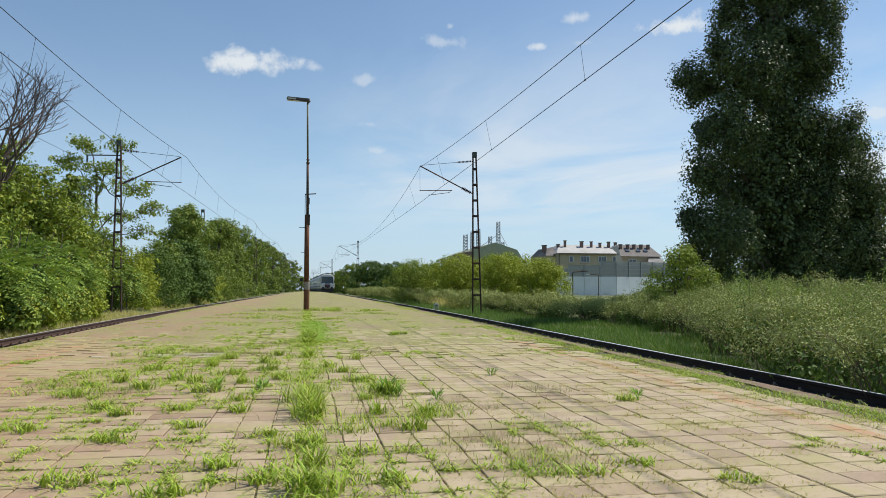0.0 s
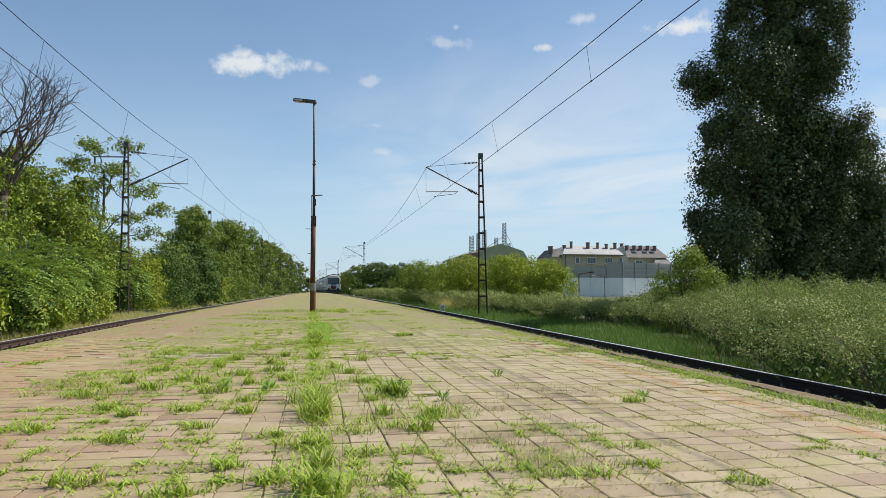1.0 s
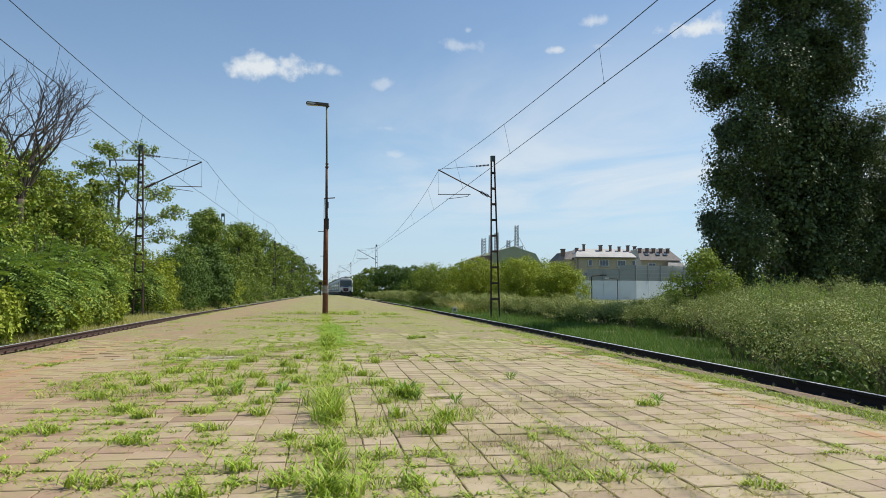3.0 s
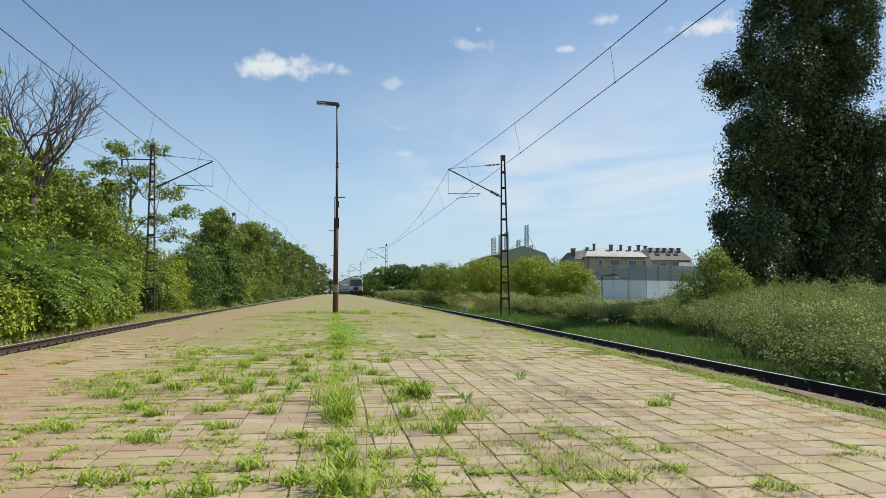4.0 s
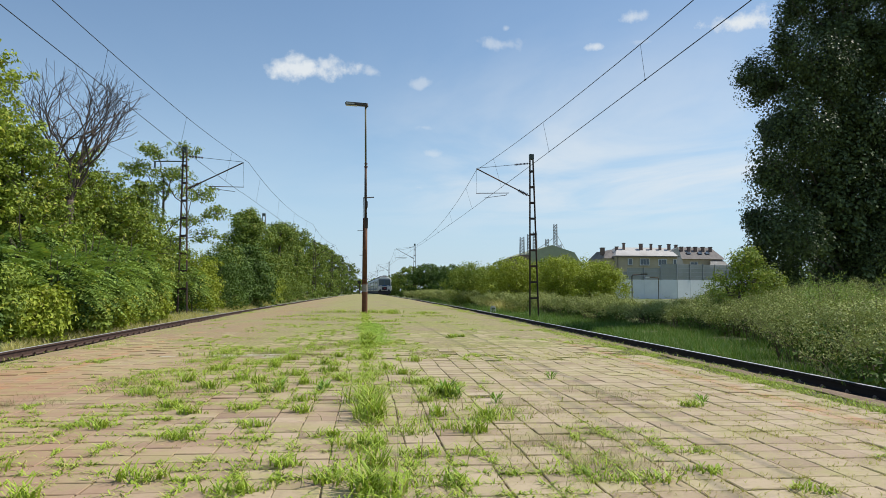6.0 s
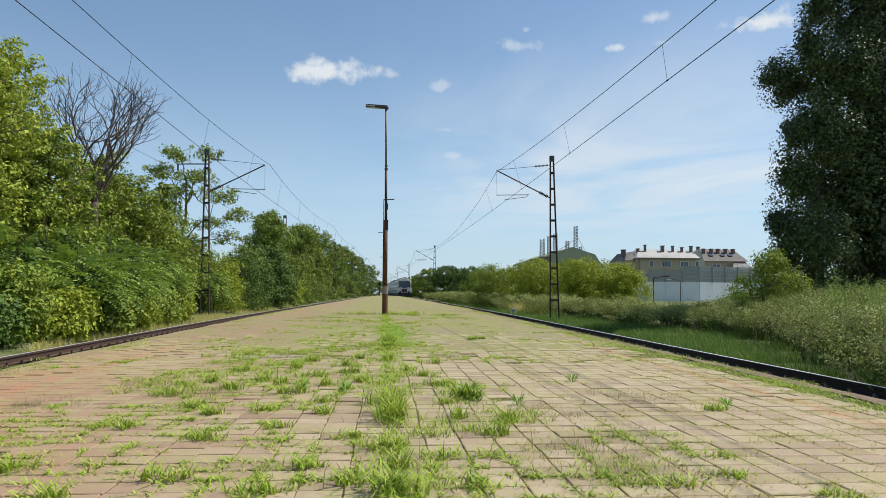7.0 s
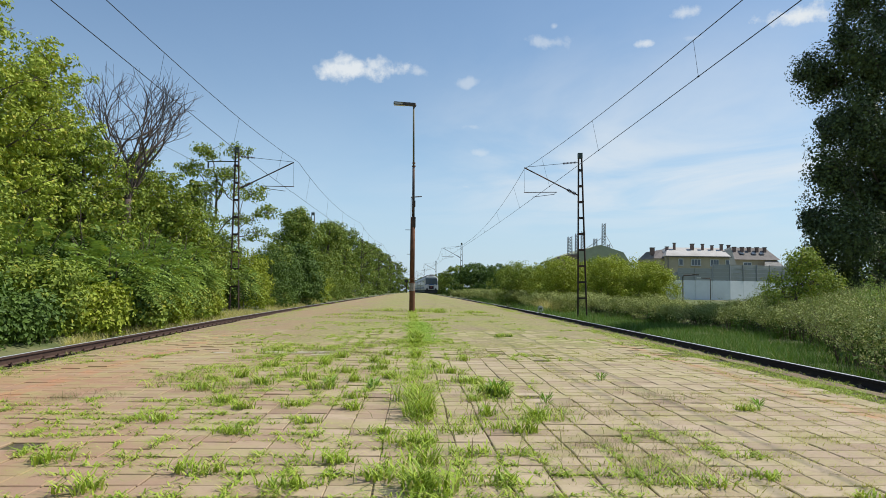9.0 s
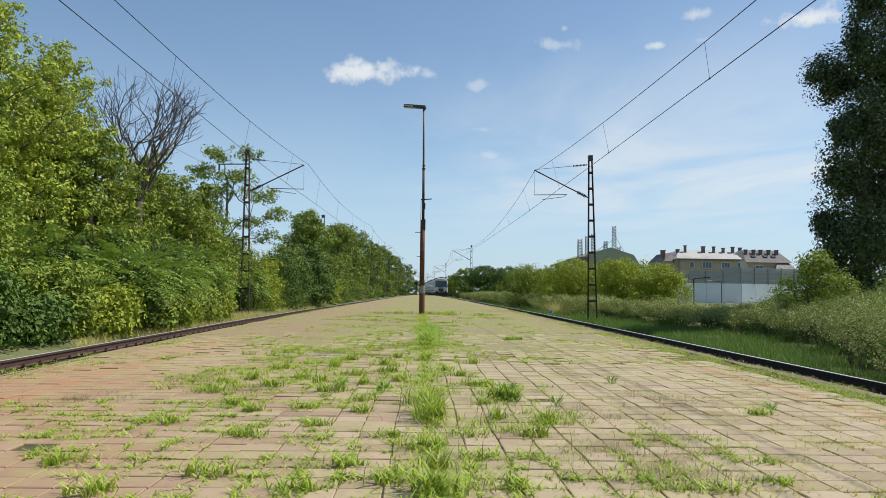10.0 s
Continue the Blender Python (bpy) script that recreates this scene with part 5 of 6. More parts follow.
def joint_points(n, x0, x1, y0, y1, power=1.6):
    """Points on the joints between the pavers, closer together near the start."""
    y = y0 + (y1 - y0) * rng.random(n) ** power
    x = rng.uniform(x0, x1, n)
    along = rng.random(n) < 0.5
    x = np.where(along, PX0 + np.round((x - PX0) / PX) * PX, x)
    y = np.where(along, y, PY0 + np.round((y - PY0) / PY) * PY)
    return np.stack([x, y], -1)


def field(p, s, seed):
    return np.array([noise.noise(Vector((q[0] * s, q[1] * s * 0.7, seed))) for q in p])


def stuff(name, acc, mat, label):
    return tagged(part(name, acc, mat), label, "grass", kind="stuff")


# the strip of tall grass along the middle joint
c = np.stack([rng.normal(0.04, 0.06, 300), 3.4 + 30 * rng.random(300) ** 1.2], -1)
stuff("grass_strip", tufts(c, rng.integers(8, 22, 300), rng.uniform(0.04, 0.12, 300), (0.5, 2.0), 0.005, rng.uniform(0.03, 0.08, 300)), "grass", "line of fresh green grass growing along the middle joint")
# the thick clumps: x, y, height
big = [(0.02, 4.2, 0.2), (0.03, 4.75, 0.18), (0.03, 6.5, 0.24), (0.06, 6.9, 0.26), (0.04, 7.4, 0.24), (0.0, 5.4, 0.15), (0.85, 7.74, 0.2), (0.86, 5.81, 0.17), (0.6, 6.6, 0.15), (1.05, 6.4, 0.18), (-1.0, 8.2, 0.16), (-0.6, 7.55, 0.12), (-1.39, 5.78, 0.11),
       (-1.31, 4.58, 0.13), (-0.53, 4.85, 0.12), (0.39, 5.08, 0.11), (-0.29, 5.79, 0.1), (-0.9, 6.2, 0.09)]
big += [(-1.75, 8.6, 0.17), (-2.3, 8.1, 0.13), (-2.1, 9.3, 0.17), (-1.2, 9.0, 0.15), (-0.7, 8.9, 0.15), (-2.0, 10.4, 0.17), (-1.3, 10.8, 0.17), (-0.6, 11.2, 0.17), (-1.1, 11.9, 0.16), (-0.4, 12.3, 0.16), (-2.2, 6.3, 0.12), (-2.4, 4.9, 0.13), (-1.9, 4.2, 0.14), (-0.6, 6.9, 0.12), (-1.15, 7.1, 0.12), (0.55, 8.9, 0.13), (0.5, 9.8, 0.14), (0.75, 11.5, 0.14), (-1.5, 9.4, 0.17), (-0.95, 9.8, 0.16), (-0.45, 10.2, 0.15), (-0.3, 9.2, 0.14), (0.3, 10.4, 0.15), (-1.9, 7.3, 0.12), (-1.6, 6.9, 0.12), (0.1, 15.4, 0.22), (0.12, 16.5, 0.22), (0.1, 14.4, 0.2), (0.05, 12.0, 0.18),
        (1.3, 34.4, 0.22), (-1.2, 34.2, 0.2), (0.0, 29.6, 0.07), (1.9, 33.0, 0.15), (-0.2, 27.0, 0.09), (0.5, 25.0, 0.09), (-1.4, 26.5, 0.1), (2.4, 30.0, 0.09), (-2.2, 30.0, 0.1),  (2.2, 17.2, 0.12), (2.0, 17.0, 0.12), (2.1, 4.45, 0.08), (2.3, 5.0, 0.07), (1.7, 4.3, 0.09), (2.5, 4.0, 0.08), (3.2, 7.0, 0.1), (-0.75, 4.25, 0.12), (-0.2, 4.45, 0.13), (0.5, 4.35, 0.11)]
for x, y, h in big:
    k = 150 if h > 0.19 else 72
    if y > 20:
        k = 420
    sp = 0.045 if y < 20 else 0.6
    cc = np.stack([rng.normal(x, sp * 1.3, 8), rng.normal(y, sp, 8)], -1)
    stuff("grass_clump", tufts(cc, np.full(8, k // 8), np.full(8, h * 0.86), (0.25, 1.25), 0.0062 if y < 12 else 0.008, np.full(8, 0.03 if y < 20 else 0.2)), "grass", "thick clump of fresh green grass rooted in a paving joint")


# fuller tufts over the middle stretch
c = np.stack([rng.uniform(-3.0, 0.8, 200), rng.uniform(7.2, 15.5, 200)], -1)
c = np.concatenate([c[field(c, 0.8, 31.7) > -0.08], np.stack([rng.uniform(0.3, 1.5, 22), rng.uniform(4.2, 9.0, 22)], -1)])
n = len(c)
stuff("grass_tufts", tufts(c, rng.integers(30, 70, n), rng.uniform(0.05, 0.11, n), (0.4, 1.7), 0.0045, rng.uniform(0.04, 0.11, n)), "grass", "fuller tufts of green grass over the joints")
# the close fresh patch along the middle, short of the lamp
c = np.stack([rng.normal(0.2, 0.15, 520), rng.uniform(15.0, 23.5, 520)], -1)
stuff("grass_patch", tufts(c, rng.integers(14, 26, 520), rng.uniform(0.03, 0.08, 520), (0.6, 1.8), 0.006, np.full(520, 0.08)), "fresh_grass", "close patch of fresh deep green grass on the platform")


def runs(n, x0, x1, y0, y1, level, seed, bias, power=1.5, length=(0.1, 0.45)):
    """Tufts in short rows along the joints, where a patchy field allows them."""
    s = joint_points(n, x0, x1, y0, y1, power)
    s = s[field(s, 0.75, seed) + bias(s) > level]
    out = []
    for p in s:
        m = rng.integers(2, 6)
        d = rng.uniform(*length) * (np.arange(m) / m - 0.5)
        row = np.repeat(p[None], m, 0) + rng.normal(0, 0.018, (m, 2))
        if abs((p[1] - PY0) / PY - round((p[1] - PY0) / PY)) < 0.02:
            row[:, 0] += d
        else:
            row[:, 1] += d
        out.append(row)
    return np.concatenate(out)


# green growth in the joints, thicker on one side
c = runs(3300, -4.9, 4.9, 3.3, 24, 0.04, 3.1, lambda s: 0.22 * ((s[:, 0] < 0.3) & (s[:, 0] > -2.7)) - 0.24 * (s[:, 0] > 1.2) - 0.16 * (s[:, 0] < -3.2))
n = len(c)
stuff("grass_tufts", tufts(c, rng.integers(7, 18, n), rng.uniform(0.02, 0.062, n), (0.6, 1.9), 0.0055, rng.uniform(0.012, 0.035, n)), "grass", "small green grass tufts growing in the paving joints")
# low sprouts along the joints everywhere
c = runs(4200, -4.6, 4.9, 3.2, 22, -0.9, 17.3, lambda s: 0.0 * s[:, 0], 1.5, (0.04, 0.22))
n = len(c)
stuff("joint_sprouts", tufts(c, rng.integers(3, 7, n), rng.uniform(0.016, 0.038, n), (0.9, 2.2), 0.0075, rng.uniform(0.012, 0.03, n), True), "sprout", "low yellow-green sprouts in the paving joints")
c = runs(2800, 0.6, 4.8, 3.2, 13, -0.9, 23.9, lambda s: 0.0 * s[:, 0], 1.2, (0.04, 0.2))
n = len(c)
stuff("joint_sprouts", tufts(c, rng.integers(3, 7, n), rng.uniform(0.016, 0.036, n), (0.9, 2.2), 0.0075, rng.uniform(0.012, 0.028, n), True), "sprout", "low yellow-green sprouts in the paving joints")
# loose yellow-green tufts over the barer side
c = runs(2000, 0.9, 4.8, 3.4, 15, -0.12, 41.3, lambda s: 0.0 * s[:, 0], 1.3, (0.06, 0.3))
n = len(c)
stuff("grass_tufts", tufts(c, rng.integers(5, 12, n), rng.uniform(0.025, 0.058, n), (0.6, 2.0), 0.0065, rng.uniform(0.015, 0.05, n), True), "sprout", "loose yellow-green tufts over the barer pavers")
# short straw-coloured growth
c = runs(2800, -5.3, 4.9, 3.3, 45, -0.25, 9.7, lambda s: 0.0 * s[:, 0], 1.25)
n = len(c)
far = 1 + c[:, 1] * 0.03
stuff("dry_grass", tufts(c, rng.integers(3, 6, n), rng.uniform(0.012, 0.045, n) * (1 + c[:, 1] * 0.02), (0.7, 2.2), 0.0065, rng.uniform(0.015, 0.05, n) * far, True), "dry_grass", "short yellowing grass between the pavers")
# mats of fine seeding grass
mats = np.array([(-2.1, 8.2), (-2.9, 9.2), (-1.6, 13.0), (-0.9, 12.4), (1.6, 4.6), (1.3, 5.2), (1.9, 5.6), (-3.4, 7.6), (1.4, 6.9), (2.6, 7.8), (-0.6, 14.6), (1.0, 12.5)])
c = np.repeat(mats, 60, 0) + rng.normal(0, 0.24, (len(mats) * 60, 2))
n = len(c)
stuff("seeding_grass", tufts(c, np.full(n, 7), rng.uniform(0.05, 0.11, n), (0.4, 1.4), 0.0016, np.full(n, 0.05)), "seed_grass", "thin haze of fine seeding grass over the pavers")
# grass heads standing above the clumps
c = np.stack([rng.normal(0.5, 0.55, 150), 4.2 + 4.5 * rng.random(150)], -1)
stuff("grass_heads", tufts(c, np.full(150, 1), rng.uniform(0.10, 0.2, 150), (0.2, 0.9), 0.003, np.full(150, 0.02)), "seed_grass", "single tall grass stalks gone to seed")
# low growth over the far part of the platform
def thatch(n, y0, y1, level, seed, power, h, width, mat, label):
    c = np.stack([rng.random(n), y0 + (y1 - y0) * rng.random(n) ** power], -1)
    c[:, 0] = plat_left(c[:, 1]) + 0.25 + c[:, 0] * (plat_right(c[:, 1]) - plat_left(c[:, 1]) - 0.5)
    c = c[field(c, 0.35, seed) + 0.35 * field(c, 1.4, seed + 3) > level]
    k = len(c)
    stuff("far_grass", tufts(c, np.full(k, 7), rng.uniform(h[0], h[1], k), (0.6, 2.0), width, rng.uniform(0.08, 0.22, k), True), mat, label)


thatch(7000, 26, 150, -0.12, 6.3, 1.5, (0.02, 0.06), 0.010, "dry_grass", "thin yellow-green grass over the far platform")
thatch(10500, 8.0, 32, -0.2, 8.8, 1.1, (0.010, 0.032), 0.006, "sprout", "thin yellow-green growth over the pavers")
thatch(3200, 9.0, 34, 0.10, 14.1, 1.1, (0.02, 0.05), 0.006, "grass", "patches of green grass on the platform")
# edges of the platform
for x0, m in ((4.98, 2000), (-5.2, 800)):
    c = np.stack([rng.normal(x0, 0.16, m), 3 + 50 * rng.random(m) ** 1.5], -1)
    c = c[field(c, 0.6, 5.5 + x0) > -0.28]
    n = len(c)
    stuff("edge_grass", tufts(c, rng.integers(10, 28, n), rng.uniform(0.02, 0.06, n), (0.4, 1.4), 0.004, rng.uniform(0.05, 0.1, n)), "grass", "grass along the edge of the platform")


def verge(x0, x1, y0, y1, n, h0, h1, mat, label, power=1.4):
    y = y0 + (y1 - y0) * rng.random(n) ** power
    x = rng.uniform(x0, x1, n)
    pos = np.stack([x, y, ground_z(x, y) - 0.03], -1)
    keep = field(pos[:, :2], 0.6, 2.2) > -0.25
    pos = pos[keep]
    n = len(pos)
    stuff("verge_grass", blades(Acc(), pos, rng.uniform(h0, h1, n), rng.uniform(0.2, 1.0, n), rng.uniform(0.006, 0.013, n), True), mat, label)


verge(8.3, 13.0, 9, 46, 60000, 0.12, 0.38, "verge_grass", "long shaded grass between the track and the scrub")
verge(8.4, 11.5, 46, 115, 9000, 0.3, 0.7, "verge_grass", "long grass beside the track")
verge(9.6, 11.6, 50, 62, 2500, 0.7, 1.3, "dry_grass", "tall straw-coloured grass")
verge(-9.9, -8.5, 19, 62, 9000, 0.1, 0.4, "dry_grass", "dry grass along the foot of the bushes")
verge(-10.4, -8.6, 62, 120, 5000, 0.3, 0.9, "dry_grass", "tall dry grass along the wood")
verge(-13, -9.2, 12, 22, 7000, 0.15, 0.5, "verge_grass", "grass at the foot of the bushes")


def broad_weed(x, y, h, count):
    """A leafy weed: a rosette of upright lance-shaped leaves on short stalks."""
    root = thing("weed", (x, y, float(platform_z(x, y))), "leafy green weed standing in a paving joint", "weed", "weeds on the platform")
    n = count
    a = rng.uniform(0, 6.283, n)
    up = rng.uniform(0.5, 1.6, n)
    ax = unit(np.stack([np.cos(a), np.sin(a), up], -1))
    base = np.stack([np.cos(a) * 0.02, np.sin(a) * 0.02, rng.uniform(-0.01, h * 0.55, n)], -1)
    side = unit(np.cross(ax, np.array([0, 0, 1.0])))
    ln = h * rng.uniform(0.4, 0.85, n)
    part("rosette", Acc().leaves(base, ax, side, ln, ln * 0.2, 0.06), "weed", root)
    part("stalk", Acc().tube([(0, 0, -0.02), (0.01, 0, h * 0.5), (0.0, 0.01, h * 0.75)], [0.006, 0.005, 0.002], 5), "weed", root)


for x, y, h, k in ((0.85, 7.74, 0.19, 46), (0.95, 7.62, 0.13, 24), (0.74, 7.8, 0.13, 24), (-0.45, 8.3, 0.14, 40), (-0.95, 8.35, 0.16, 40), (1.3, 7.3, 0.12, 30), (3.35, 7.1, 0.12, 30), (2.35, 9.2, 0.12, 30)):
    broad_weed(x, y, h, k)

patch = thing("mortar_patch", (0.0, 0.0, 0.0), "pale crumbled mortar smeared over the pavers", "mortar patch")
for k in range(9):
    px, py = -2.1 + rng.normal(0, 0.36), 12.7 + rng.normal(0, 0.16)
    ang = np.arange(9) * 0.698
    rad = rng.uniform(0.08, 0.24, 9)
    ring = np.stack([px + np.cos(ang) * rad * 1.4, py + np.sin(ang) * rad * 0.8, np.full(9, float(platform_z(px, py)) + 0.004 + 0.0006 * k)], -1)
    part("mortar_smear", Acc().add(ring, np.arange(9)[None]), "cement", patch)

# ---- buildings ----


def window(parent, x, y, z, w, h, bars=1):
    fr = part("window", Acc().box((x, y - 0.06, z), (w + 0.16, 0.1, h + 0.16)), "white", parent, "white-framed window")
    step = w / (bars + 1)
    for k in range(bars + 1):
        part("pane", Acc().box((x - w / 2 + step * (k + 0.5), y - 0.12, z), (step - 0.08, 0.04, h)), "glass", fr)
    part("sill", Acc().box((x, y - 0.16, z - h / 2 - 0.12), (w + 0.3, 0.22, 0.06)), "roof_light", fr)


def chimney(parent, x, y, z, w=0.6, h=1.3):
    c = part("chimney", Acc().box((x, y, z + h / 2 - 0.3), (w, w, h + 0.6)), "brick", parent, "dark brick chimney")
    part("chimney_cap", Acc().box((x, y, z + h + 0.05), (w + 0.16, w + 0.16, 0.12)), "roof_dark", c)


def tan_building():
    b = thing("apartment_building", (0, 0, 0), "beige rendered apartment building with pale roofs and many chimneys", "building")
    part("wall", Acc().box((44.5, 114, 3.3), (11.9, 8, 7.2)), "plaster", b)
    part("wall", Acc().box((37.7, 115, 3.1), (2.0, 8, 7.0)), "plaster", b)
    part("roof", Acc().add([(36.6, 110.8, 6.6), (38.9, 110.8, 6.6), (38.9, 119, 6.6), (36.6, 119, 6.6), (37.6, 112.8, 7.7), (38.9, 112.8, 8.1), (38.9, 117, 8.1), (37.6, 117, 7.9)],
                           [np.array([(0, 1, 5, 4), (1, 2, 6, 5), (2, 3, 7, 6), (3, 0, 4, 7), (4, 5, 6, 7), (3, 2, 1, 0)])]), "roof_dark", b)
    part("roof", Acc().add([(38.3, 109.6, 6.9), (50.6, 109.6, 6.9), (50.6, 118.4, 6.9), (38.3, 118.4, 6.9), (40.3, 113.4, 8.5), (50.6, 113.4, 8.5), (50.6, 114.6, 8.5), (40.3, 114.6, 8.5)],
                           [np.array([(0, 1, 5, 4), (1, 2, 6, 5), (2, 3, 7, 6), (3, 0, 4, 7), (4, 5, 6, 7), (3, 2, 1, 0)])]), "roof_light", b)
    part("gutter", Acc().box((44.5, 109.55, 6.9), (12.4, 0.16, 0.16)), "roof_dark", b)
    part("roof_slope", Acc().box((51.5, 112.4, 6.2), (2.0, 1.2, 4.2), pose(0, 0, 0, 0, -22, 0)), "roof_light", b, "pale steep roof slope")
    for x, z, w, bars in ((41.3, 6.05, 0.7, 0), (44.1, 6.05, 1.7, 2), (47.6, 6.0, 1.5, 2), (50.0, 6.0, 0.6, 0), (41.3, 3.6, 0.6, 0), (43.7, 3.5, 0.9, 0), (47.4, 3.5, 0.6, 0), (49.8, 3.5, 0.6, 0)):
        window(b, x, 110.0, z, w, 0.85, bars)
    part("satellite_dish", Acc().tube([(47.7, 109.8, 5.15), (47.7, 109.6, 5.15)], [0.1, 0.25], 12), "steel", b)
    part("drain_pipe", Acc().tube([(38.9, 109.85, 0), (38.9, 109.85, 6.9)], 0.07, 8), "roof_dark", b)
    for x, z, w in ((37.0, 7.8, 0.9), (39.8, 8.0, 0.6), (41.2, 8.6, 0.5), (44.6, 8.5, 0.7), (46.6, 8.5, 0.5), (48.4, 8.3, 0.55), (50.2, 8.5, 0.6), (51.6, 8.4, 0.6)):
        chimney(b, x, 112.5, z, w * 0.75, 0.45)
    b.scale, b.location = (0.83, 1, 1), (6.8, 0, 0)
    return b


def second_house():
    b = thing("apartment_building", (0, 0, 0), "older beige house with a brown tiled roof and skylights", "building")
    part("wall", Acc().box((57.2, 121, 3.3), (8.5, 8, 7.4)), "plaster", b)
    part("roof", Acc().add([(52.6, 116.5, 6.9), (61.8, 116.5, 6.9), (61.8, 125.5, 6.9), (52.6, 125.5, 6.9), (53.5, 120.5, 9.1), (61.0, 120.5, 9.1)],
                           [np.array([(0, 1, 5, 4), (2, 3, 4, 5), (3, 2, 1, 0)]), np.array([(1, 2, 5), (3, 0, 4)])]), "roof_dark", b)
    window(b, 55.4, 117.0, 5.9, 1.5, 0.95, 1)
    window(b, 53.6, 117.0, 3.6, 0.7, 1.0, 0)
    for x in (54.0, 55.6, 57.0, 58.6, 60.2):
        chimney(b, x, 119.2, 8.5, 0.5, 0.5)
    for x in (55.0, 57.4, 59.0):
        part("skylight", Acc().box((x, 118.2, 8.0), (0.8, 0.7, 0.1), pose(0, 0, 0, 28, 0, 0)), "glass", b)
    part("lower_roof", Acc().add([(57.0, 114.0, 5.4), (61.5, 114.0, 5.4), (61.5, 117.0, 6.8), (59.0, 117.0, 6.8)], np.array([(0, 1, 2, 3), (3, 2, 1, 0)])), "roof_light", b)
    part("lower_wall", Acc().box((59.5, 115.6, 2.6), (4.4, 2.8, 5.6)), "plaster", b)
    b.scale, b.location = (0.83, 1, 1), (8.7, 0, 0)
    return b


tan_building()
second_house()


def noise_barrier():
    b = thing("noise_barrier", (0, 0, 0), "grey panelled noise barrier with a translucent ribbed upper part", "barrier")
    runs = (((31.2, 90.5), (39.8, 90.0)), ((39.8, 90.0), (50.0, 93.5)))
    for (x0, y0), (x1, y1) in runs:
        ln = math.hypot(x1 - x0, y1 - y0)
        a = math.degrees(math.atan2(y1 - y0, x1 - x0))
        m = pose(0, 0, 0, 0, 0, a)
        k = int(ln / 2.1)
        for i in range(k):
            t = (i + 0.5) / k
            c = (x0 + (x1 - x0) * t, y0 + (y1 - y0) * t)
            part("lower_panel", Acc().box((*c, 1.4), (ln / k - 0.03, 0.14, 3.0), m), "barrier_low", b)
            for z in (3.15, 3.65, 4.15, 4.65):
                if z < 3.72 + (min(c[0], 40.0) - 31) * 0.14:
                    part("upper_panel", Acc().box((*c, z), (ln / k - 0.03, 0.03, 0.47), m), "barrier_glass", b, "dull translucent panel")
                    part("rail_strip", Acc().box((c[0], c[1] - 0.07, z + 0.24), (ln / k, 0.05, 0.05), m), "steel", b)
            e = (x0 + (x1 - x0) * i / k, y0 + (y1 - y0) * i / k - 0.05)
            part("post", Acc().box((*e, 3.4 + 0.06 * (min(e[0], 40) - 31)), (0.08, 0.16, 1.0 + 0.12 * (min(e[0], 40) - 31)), m), "steel", b)
    return b


noise_barrier()


def hall():
    b = thing("green_hall", (0, 0, 0), "olive green mansard-gabled hall carrying aerial masts", "building")
    g = np.array([(33.5, 0), (45.6, 0), (45.6, 7.2), (44.0, 9.7), (39.2, 11.2), (35.0, 9.9), (33.5, 9.2)])
    n = len(g)
    v = np.concatenate([np.stack([g[:, 0], np.full(n, y), g[:, 1]], -1) for y in (150.0, 175.0)])
    j = np.arange(n)
    part("gable_block", Acc().add(v, [np.stack([j, j + n, (j + 1) % n + n, (j + 1) % n], -1), j[None], (j[::-1] + n)[None]]), "green_wall", b)
    part("tiled_roof", Acc().add([(30.9, 149, 6.8), (34.0, 149, 6.8), (34.2, 149, 9.1), (31.7, 149, 8.9), (30.9, 158, 6.8), (34.0, 158, 6.8), (34.2, 158, 9.1), (31.7, 158, 8.9)],
                                 np.array([(0, 1, 2, 3), (3, 2, 6, 7), (0, 3, 7, 4), (4, 7, 6, 5)])), "brick", b, "reddish brown roof")
    part("side_wall", Acc().box((32.8, 154.5, 3.4), (3.0, 8, 6.8)), "plaster", b)
    for x, z0, z1, w in ((40.4, 10.4, 15.8, 0.75), (33.2, 9.2, 12.9, 0.9), (34.7, 9.2, 13.6, 0.7), (36.0, 9.8, 14.1, 0.8), (38.6, 10.6, 12.6, 0.7), (41.4, 10.2, 11.4, 0.6)):
        a = Acc()
        for dx in (-w / 2, w / 2):
            for dy in (-w / 2, w / 2):
                a.tube([(x + dx, 152 + dy, z0 - 0.5), (x + dx * 0.8, 152 + dy * 0.8, z1)], 0.06, 4)
        k = int((z1 - z0) / 0.7) + 1
        for i in range(k):
            z = z0 + (z1 - z0) * i / k
            for dy in (-w / 2, w / 2):
                a.tube([(x - w / 2, 152 + dy, z), (x + w / 2, 152 + dy, z + 0.7)], 0.04, 4).tube([(x - w / 2, 152 + dy, z), (x + w / 2, 152 + dy, z)], 0.04, 4)
        part("aerial_mast", a, "steel", b, "grey lattice aerial mast")
    part("stay", Acc().tube([(36.2, 152, 10.2), (40.3, 152, 13.0)], 0.05, 4).tube([(40.5, 152, 14.0), (42.4, 152, 10.6)], 0.05, 4), "steel", b)
    return b


hall()


def far_shed():
    b = thing("flat_shed", (0, 0, 0), "long low flat-roofed grey shed half hidden by bushes", "building")
    part("wall", Acc().box((26.0, 170, 3.0), (16, 10, 5.2)), "barrier_high", b)
    part("roof_edge", Acc().box((26.0, 169.8, 5.7), (16.6, 10.6, 0.35)), "roof_dark", b)


far_shed()


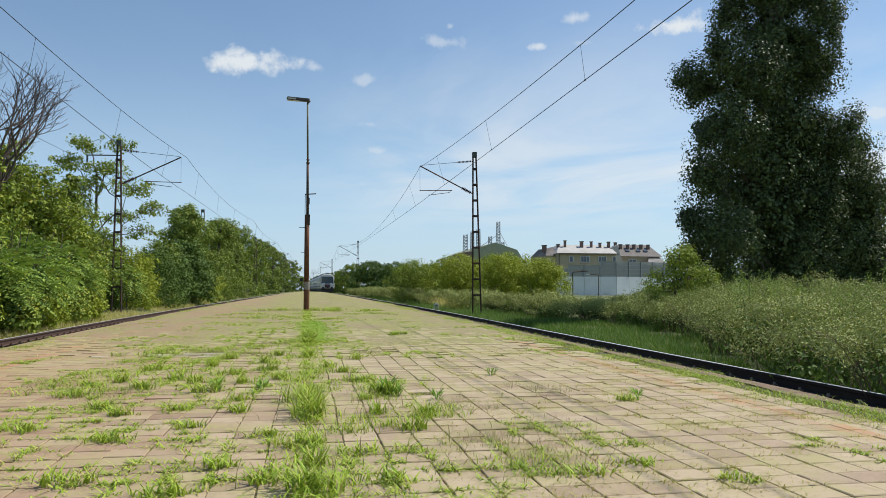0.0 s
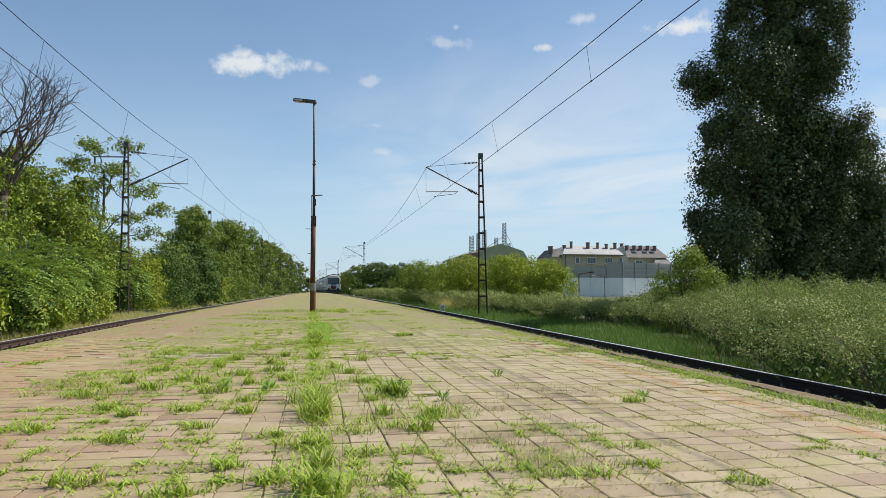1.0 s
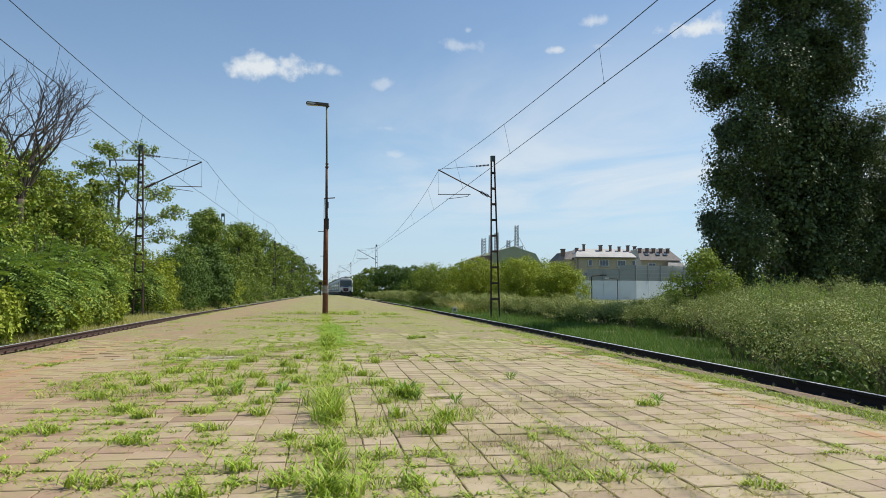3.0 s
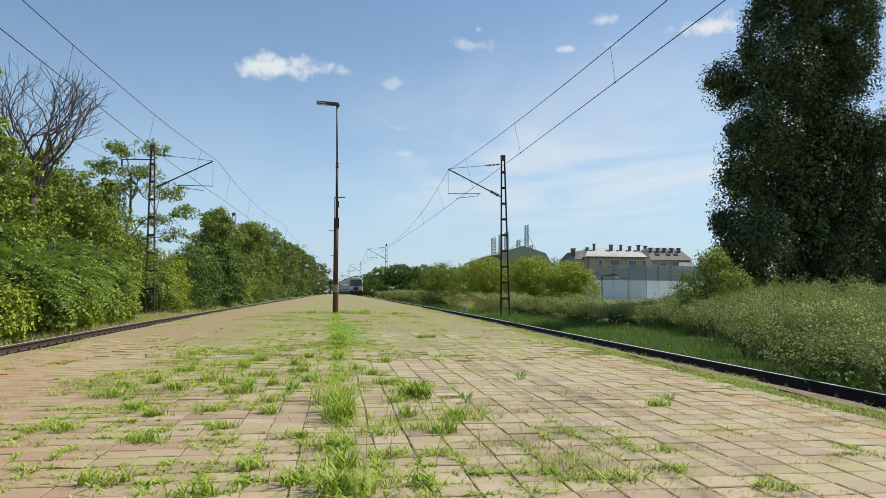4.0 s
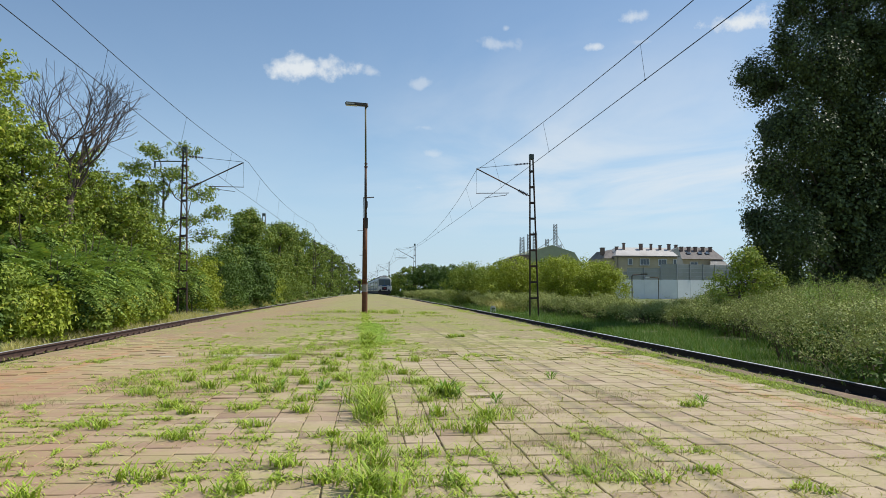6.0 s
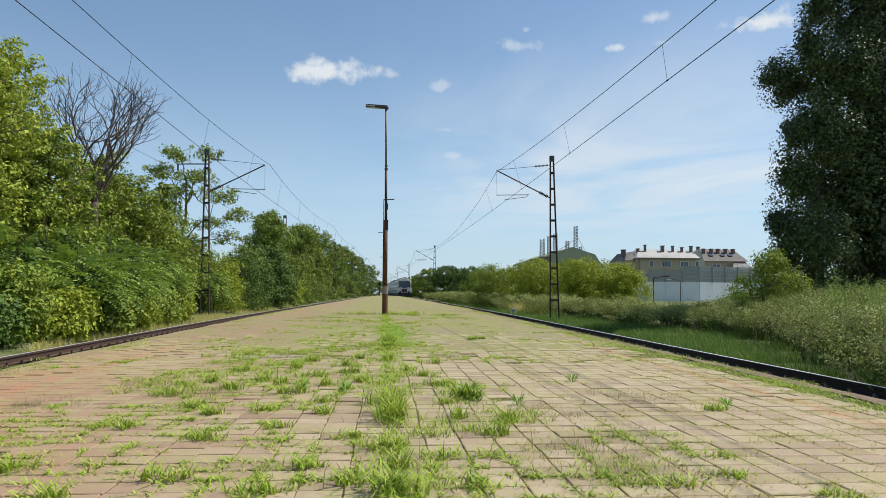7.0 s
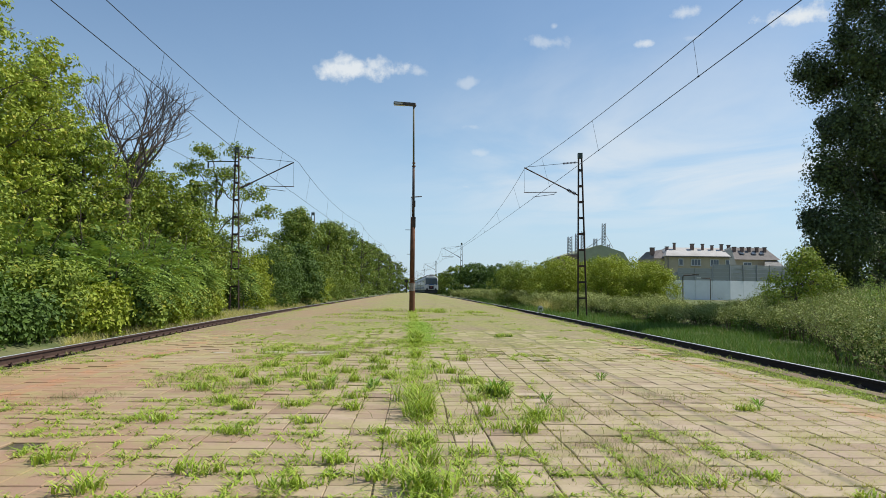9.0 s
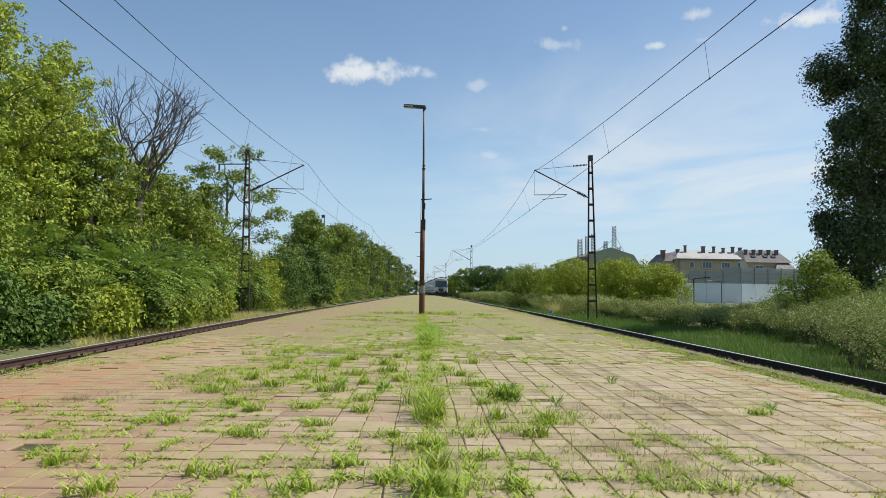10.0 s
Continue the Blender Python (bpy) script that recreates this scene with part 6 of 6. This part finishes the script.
def yard_lamp(x, y, h, arm):
    l = thing("street_lamp", (x, y, 0.0), "slim dark street lamp with a flat bent arm", "street lamp", "street lamps")
    part("post", Acc().tube([(0, 0, -0.2), (0, 0, h), (0.08 * np.sign(arm), 0, h + 0.1), (arm, 0, h + 0.16)], 0.05, 8), "mast", l)
    part("lamp_head", Acc().box((arm + 0.12 * np.sign(arm), 0, h + 0.17), (0.5, 0.2, 0.1)), "white" if arm < 0 else "mast", l)


yard_lamp(22.55, 60.0, 2.6, 0.95)
yard_lamp(36.5, 88.0, 3.0, -1.3)
yard_lamp(29.6, 88.0, 2.6, 1.0)

st = thing("marker_stone", (8.6, 48.5, -0.25), "small rounded white kilometre stone beside the track", "marker stone")
part("stone", bevelled("stone", (0.36, 0.2, 0.62), 0.07, 2), "stone", st).location = (0, 0, 0.2)
part("inscription", Acc().box((0, -0.103, 0.34), (0.2, 0.006, 0.05)).box((0, -0.103, 0.25), (0.14, 0.006, 0.05)), "train_dark", st, "unreadable dark marks")

sg = thing("signal", (-0.8, 150.0, 0.18), "small dark signal box on a post at the platform's far end", "signal")
part("post", Acc().tube([(0, 0, -0.1), (0, 0, 3.4)], 0.06, 8), "mast", sg)
part("sign_board", Acc().box((-0.1, 0, 3.0), (0.7, 0.12, 0.6)), "train_dark", sg)

# ---- pavers ----
paver_mesh = bevelled("paver", (PX - 0.009, PY - 0.007, 0.05), 0.005)
paver_mesh.materials.append(M["paver"])
near = 0
gi0, gi1 = math.ceil((-5.42 - PX0) / PX), math.floor((4.95 - PX0) / PX)
rest = []
for j in range(-44, 64):
    y = PY0 + (j + 0.5) * PY
    for i in range(gi0, gi1):
        x = PX0 + (i + 0.5) * PX + 0.006 * math.sin(j * 0.7) + rng.normal(0, 0.0025)
        if rng.random() < 0.001 + 0.5 * max(0.0, (y - 11) / 6):
            continue
        z = float(platform_z(x, y)) - 0.025 + rng.normal(0, 0.0028)
        tilt = (rng.normal(0, 0.5), rng.normal(0, 0.5) + 0.0, rng.normal(0, 0.5))
        if near < 300 and 3.6 < y and abs(x - 0.1) < 2.1:
            ob = new("paver", paver_mesh)
            ob.parent = platform
            ob.matrix_world = pose(x, y, z, *tilt)
            near += 1
        else:
            rest.append((x, y, z, tilt))
bw, bd = (PX - 0.009) / 2, (PY - 0.007) / 2
cv = np.array([(sx * (bw - e), sy * (bd - e), h) for e, h in ((0.006, 0.025), (0.0, 0.019), (0.0, -0.02)) for sx, sy in ((-1, -1), (1, -1), (1, 1), (-1, 1))])
cf = np.array([(0, 1, 2, 3)] + [(a + 4 * l + 0, a + 4 * l + 4, (a + 1) % 4 + 4 * l + 4, (a + 1) % 4 + 4 * l) for l in (0, 1) for a in range(4)])
V = np.concatenate([cv @ np.array(pose(0, 0, 0, *t).to_3x3()).T + np.array([x, y, z]) for x, y, z, t in rest])
ob = part("pavers_beyond", Acc().add(V, (cf[None] + 12 * np.arange(len(rest))[:, None, None]).reshape(-1, 4)), "paver_rest", platform)
ob["kind"] = "stuff"
